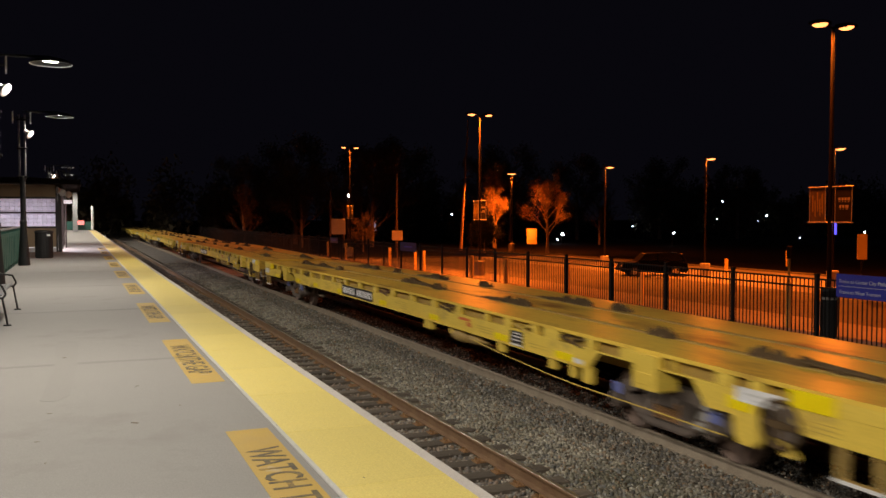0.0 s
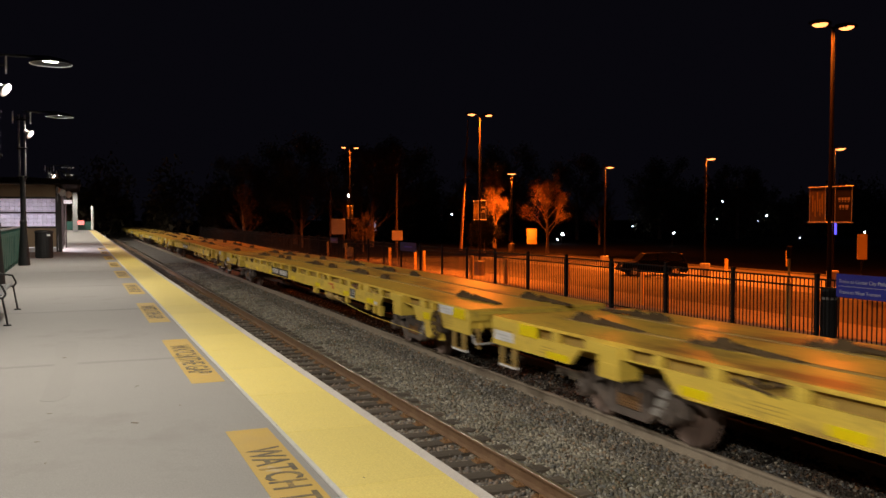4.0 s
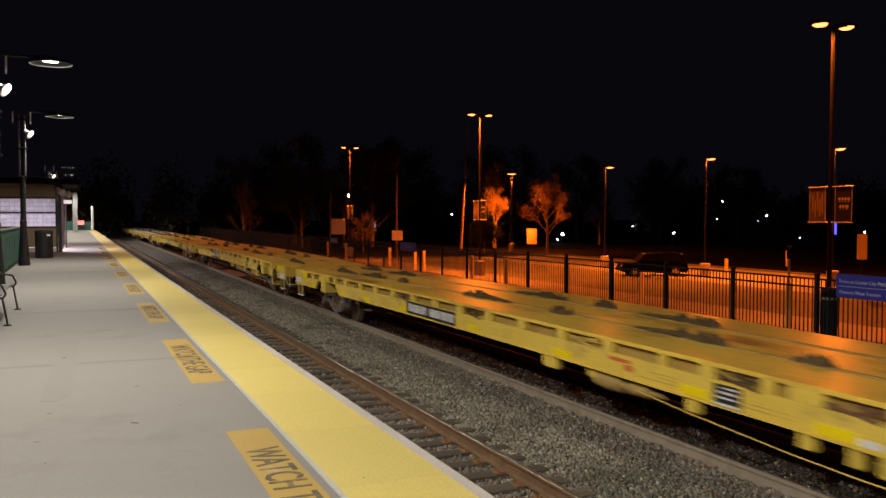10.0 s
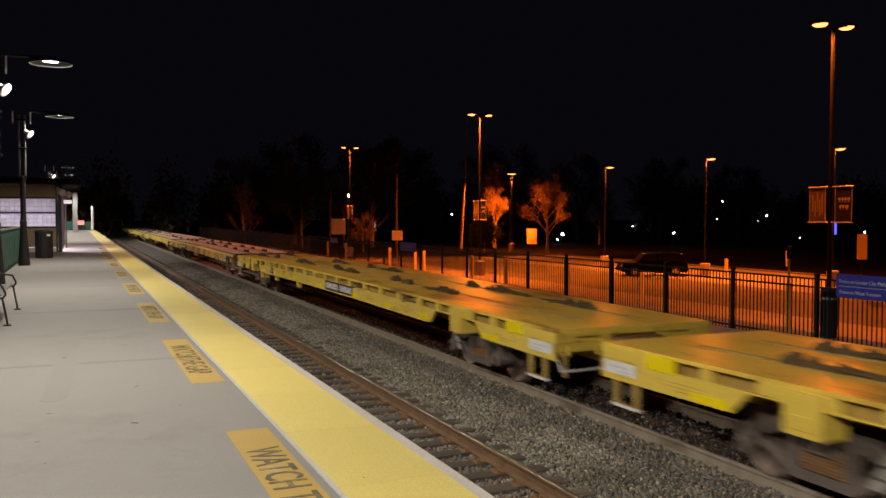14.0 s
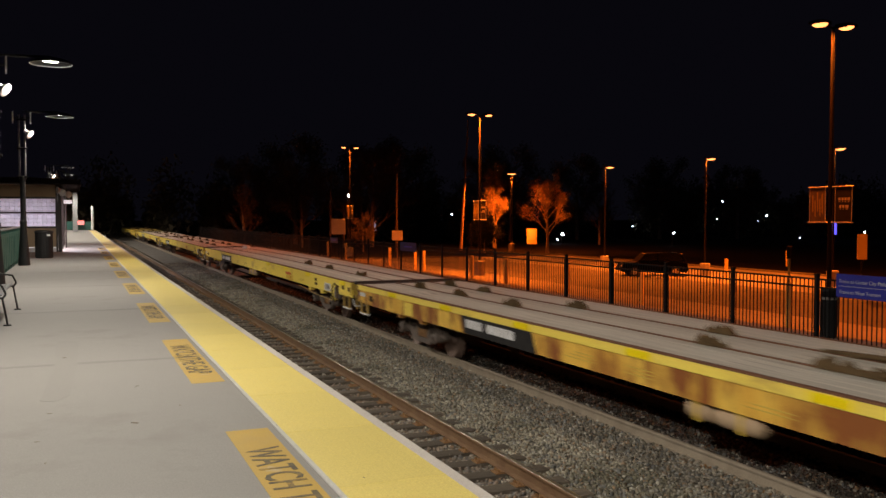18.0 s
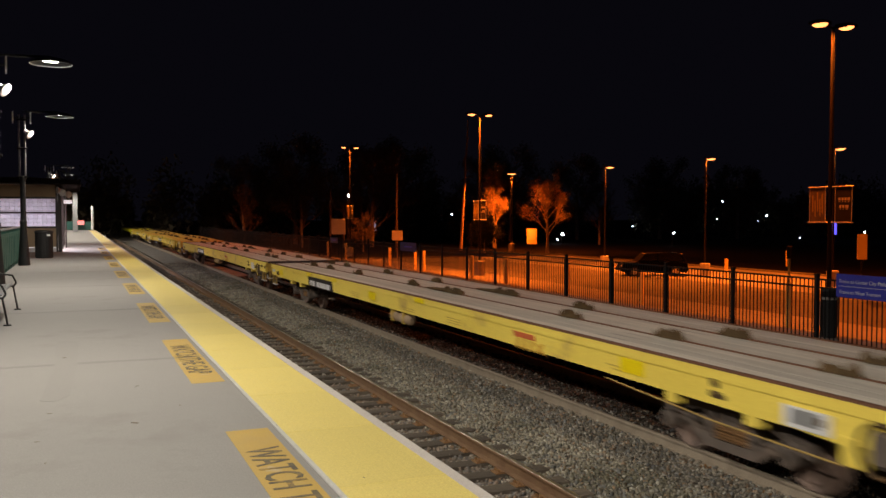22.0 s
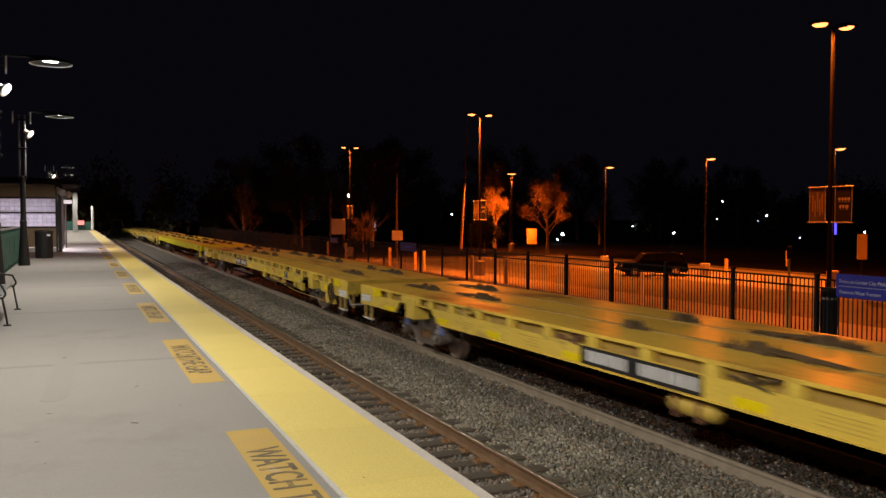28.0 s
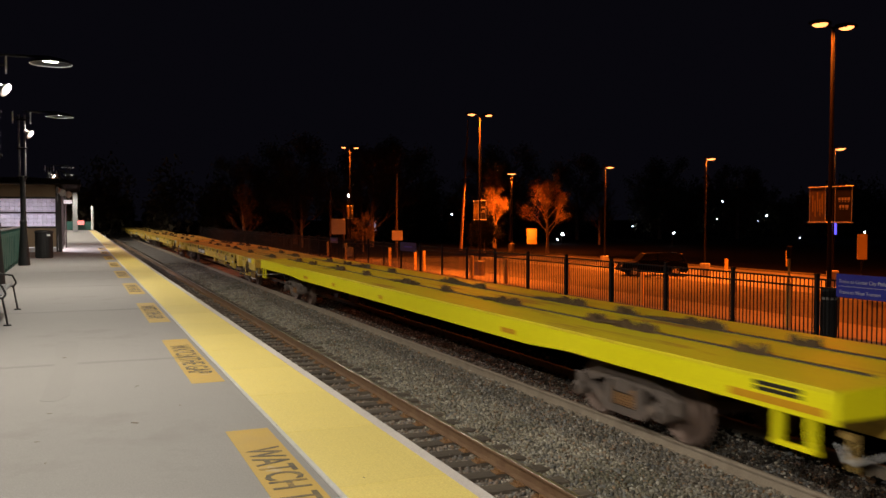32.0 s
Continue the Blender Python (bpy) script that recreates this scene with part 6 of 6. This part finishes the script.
def shelter():
    sh = thing("shelter", "brown steel platform shelter with glass-block walls", "shelter")
    y0, y1 = 46.2, 58.0
    xr = -0.85
    block_mat = mat("glass_block", (0.74, 0.74, 0.80), (0.46, 0.46, 0.52), 14, 0.3, 0, 0.004, 60, random_amount=0.28)
    block_mat.node_tree.nodes["Principled BSDF"].inputs["Roughness"].default_value = 0.3
    nt = block_mat.node_tree
    tr, mx = nt.nodes.new("ShaderNodeBsdfTranslucent"), nt.nodes.new("ShaderNodeMixShader")
    tr.inputs[0].default_value = (0.88, 0.88, 0.95, 1)
    mx.inputs[0].default_value = 0.55
    nt.links.new(nt.nodes["Principled BSDF"].outputs[0], mx.inputs[1])
    nt.links.new(tr.outputs[0], mx.inputs[2])
    nt.links.new(mx.outputs[0], nt.nodes["Material Output"].inputs[0])
    part("tan_wall", box(B(), -4.2, xr, y0 + 0.02, y0 + 0.1, 3.88, 4.50), TAN, sh, "tan upper panel")
    part("tan_wall", box(B(), -4.2, xr, y0 + 0.02, y0 + 0.1, PZ + 0.25, 2.42), TAN, sh, "tan lower panel")
    part("sill_panel", box(B(), -4.2, xr, y0 + 0.02, y0 + 0.1, PZ, PZ + 0.2), PANEL_WHITE, sh)
    blk = mesh_of("glass_block", box(B(), -0.097, 0.097, -0.04, 0.04, -0.097, 0.097), block_mat, 0.012)
    for i in range(16):
        for j in range(7):
            place("glass_block", blk, sh, (xr - 0.16 - 0.2 * i, y0 + 0.06, 2.545 + 0.2 * j))
    for z in (2.43, 3.14, 3.86):
        part("frame_rail", box(B(), -4.2, xr, y0 - 0.02, y0 + 0.02, z - 0.045, z + 0.045), BROWN, sh)
    for x in (xr, -2.35, -3.9):
        part("frame_post", box(B(), x - 0.04, x + 0.04, y0 - 0.03, y0 + 0.03, PZ, 4.55), BROWN, sh)
    for y in (46.25, 50.2, 54.1, 58.0):
        part("column", box(B(), -0.80, -0.62, y - 0.09, y + 0.09, PZ, 4.55), BROWN, sh, bevel=0.01)
    part("back_wall", box(B(), -4.3, -4.2, y0, y1, PZ, 4.5), TAN, sh)
    part("roof", prism(B(), [(-4.6, 4.56), (0.18, 4.52), (0.20, 4.72), (-2.2, 4.82), (-4.6, 4.76)], "y", 45.2, 60.0), ROOF, sh, "dark flat roof")
    part("fascia", box(B(), 0.18, 0.24, 45.2, 60.0, 4.50, 4.76), ROOF, sh)
    part("ceiling_lamp", box(B(), -2.5, -1.9, 49.2, 49.8, 4.42, 4.48), LENS_WHITE, sh, "lit ceiling lamp")
    for x, z, turn in ((-0.62, 4.24, 200), (-0.50, 4.10, 250), (-0.40, 4.02, 300)):
        part("horn_speaker", lathe(B(), [(0.045, -0.06), (0.06, -0.05), (0.065, 0.03), (0.055, 0.05), (0.085, 0.10), (0.135, 0.15), (0.165, 0.18), (0.170, 0.195), (0.155, 0.205), (0.08, 0.212), (0.015, 0.214)], "x", seg=18), PANEL_WHITE, sh, "white horn speaker", pose(x, 45.75, z, 0, 0, turn), smooth=True)


shelter()


def platform_end():
    rl = thing("end_railing", "dark steel railing closing the platform end", "railing")
    for z in (0.55, 1.1):
        part("rail", rod(B(), (-4.3, 117.3, PZ + z), (2.0, 117.3, PZ + z), 0.04), GREEN, rl)
    for k in range(8):
        part("post", rod(B(), (-4.3 + 0.9 * k, 117.3, PZ), (-4.3 + 0.9 * k, 117.3, PZ + 1.1), 0.04), GREEN, rl)
    part("infill", box(B(), -4.3, 2.0, 117.32, 117.34, PZ + 0.1, PZ + 1.05), GREEN, rl)
    solid("end_post", rod(B(), (1.95, 116.9, PZ), (1.95, 116.9, PZ + 3.05), 0.18, seg=14), PANEL_WHITE, "white marker post at the platform end", "post")
    ls = thing("stop_light", "small red lit sign on the end railing", "light")
    part("lens", box(B(), 0.2, 0.95, 117.0, 117.1, PZ + 0.72, PZ + 1.25), LENS_RED, ls)
    part("bracket", box(B(), 0.5, 0.6, 117.1, 117.28, PZ + 0.9, PZ + 1.0), BLACK, ls)
    solid("canopy_column", box(B(), -0.32, 0.22, 108.7, 109.2, PZ, 6.4), STEEL, "pale steel column far down the platform", "column", bevel=0.02)
    sp = thing("platform_sign", "slim sign post with small white plate", "sign", at=(-0.5, 52.0, PZ))
    part("post", rod(B(), (0, 0, 0), (0, 0, 3.3), 0.04), BROWN, sp)
    part("plate", box(B(), -0.1, 0.32, -0.05, -0.03, 2.45, 2.65), PANEL_WHITE, sp)


platform_end()


def leaves():
    me = mesh_of("fallen_leaf", prism(B(), [(-0.045, 0.0), (-0.02, 0.018), (0.015, 0.022), (0.05, 0.0), (0.015, -0.02), (-0.02, -0.014)], "z", 0.001, 0.005), DRY)
    for k, (x, y, s) in enumerate(((-0.30, 7.2, 0.9), (-0.22, 6.55, 0.7), (0.43, 7.55, 1.6), (0.55, 9.2, 1.0), (1.72, 5.35, 0.5), (-0.24, 8.2, 1.0), (0.85, 8.1, 0.9), (-0.15, 11.4, 1.5), (1.5, 7.0, 0.6))):
        ob = place("fallen_leaf", me, None, pose(x, y, PZ + (0.0 if x < 1.45 else 0.003), 0, 0, k * 71) @ Matrix.Scale(s * 0.5, 4))
        tagged(ob, "small dry brown leaf lying on the platform", "leaf", "leaves on the platform")


leaves()


def motions():
    for car, wheels, turned, start in CARS:
        # one car runs with its brake end to the rear
        home_turn = Matrix.Translation((0, BODY, 0)) @ Matrix.Rotation(math.pi, 4, "Z") if turned else Matrix.Identity(4)
        walk(car, [(t, Matrix.Translation((TRACK_FAR, start - travel(t), 0)) @ home_turn) for t in range(0, 33)])
        roll = -1 if turned else 1
        for w in wheels:
            # the wheels turn while their car is within sight
            home = w.matrix_basis.translation.copy()
            rows = []
            for k in range(0, 961):
                t = k / 30
                y = start - travel(t) + (home_turn @ w.parent.matrix_basis.translation).y
                if 2.0 < y < 42.0:
                    rows.append((t, Matrix.Translation(home) @ Matrix.Rotation(roll * (travel(t) - travel(0)) / WHEEL_R, 4, "X")))
            if not rows:
                continue
            if rows[0][0] > 0:
                rows.insert(0, (0.0, rows[0][1]))
            if rows[-1][0] < 32:
                rows.append((32.0, rows[-1][1]))
            walk(w, rows)
    for ob, start, x, z in RIDERS:
        walk(ob, [(t, Matrix.Translation((TRACK_FAR + x, start - travel(t), z))) for t in range(0, 33)])


motions()
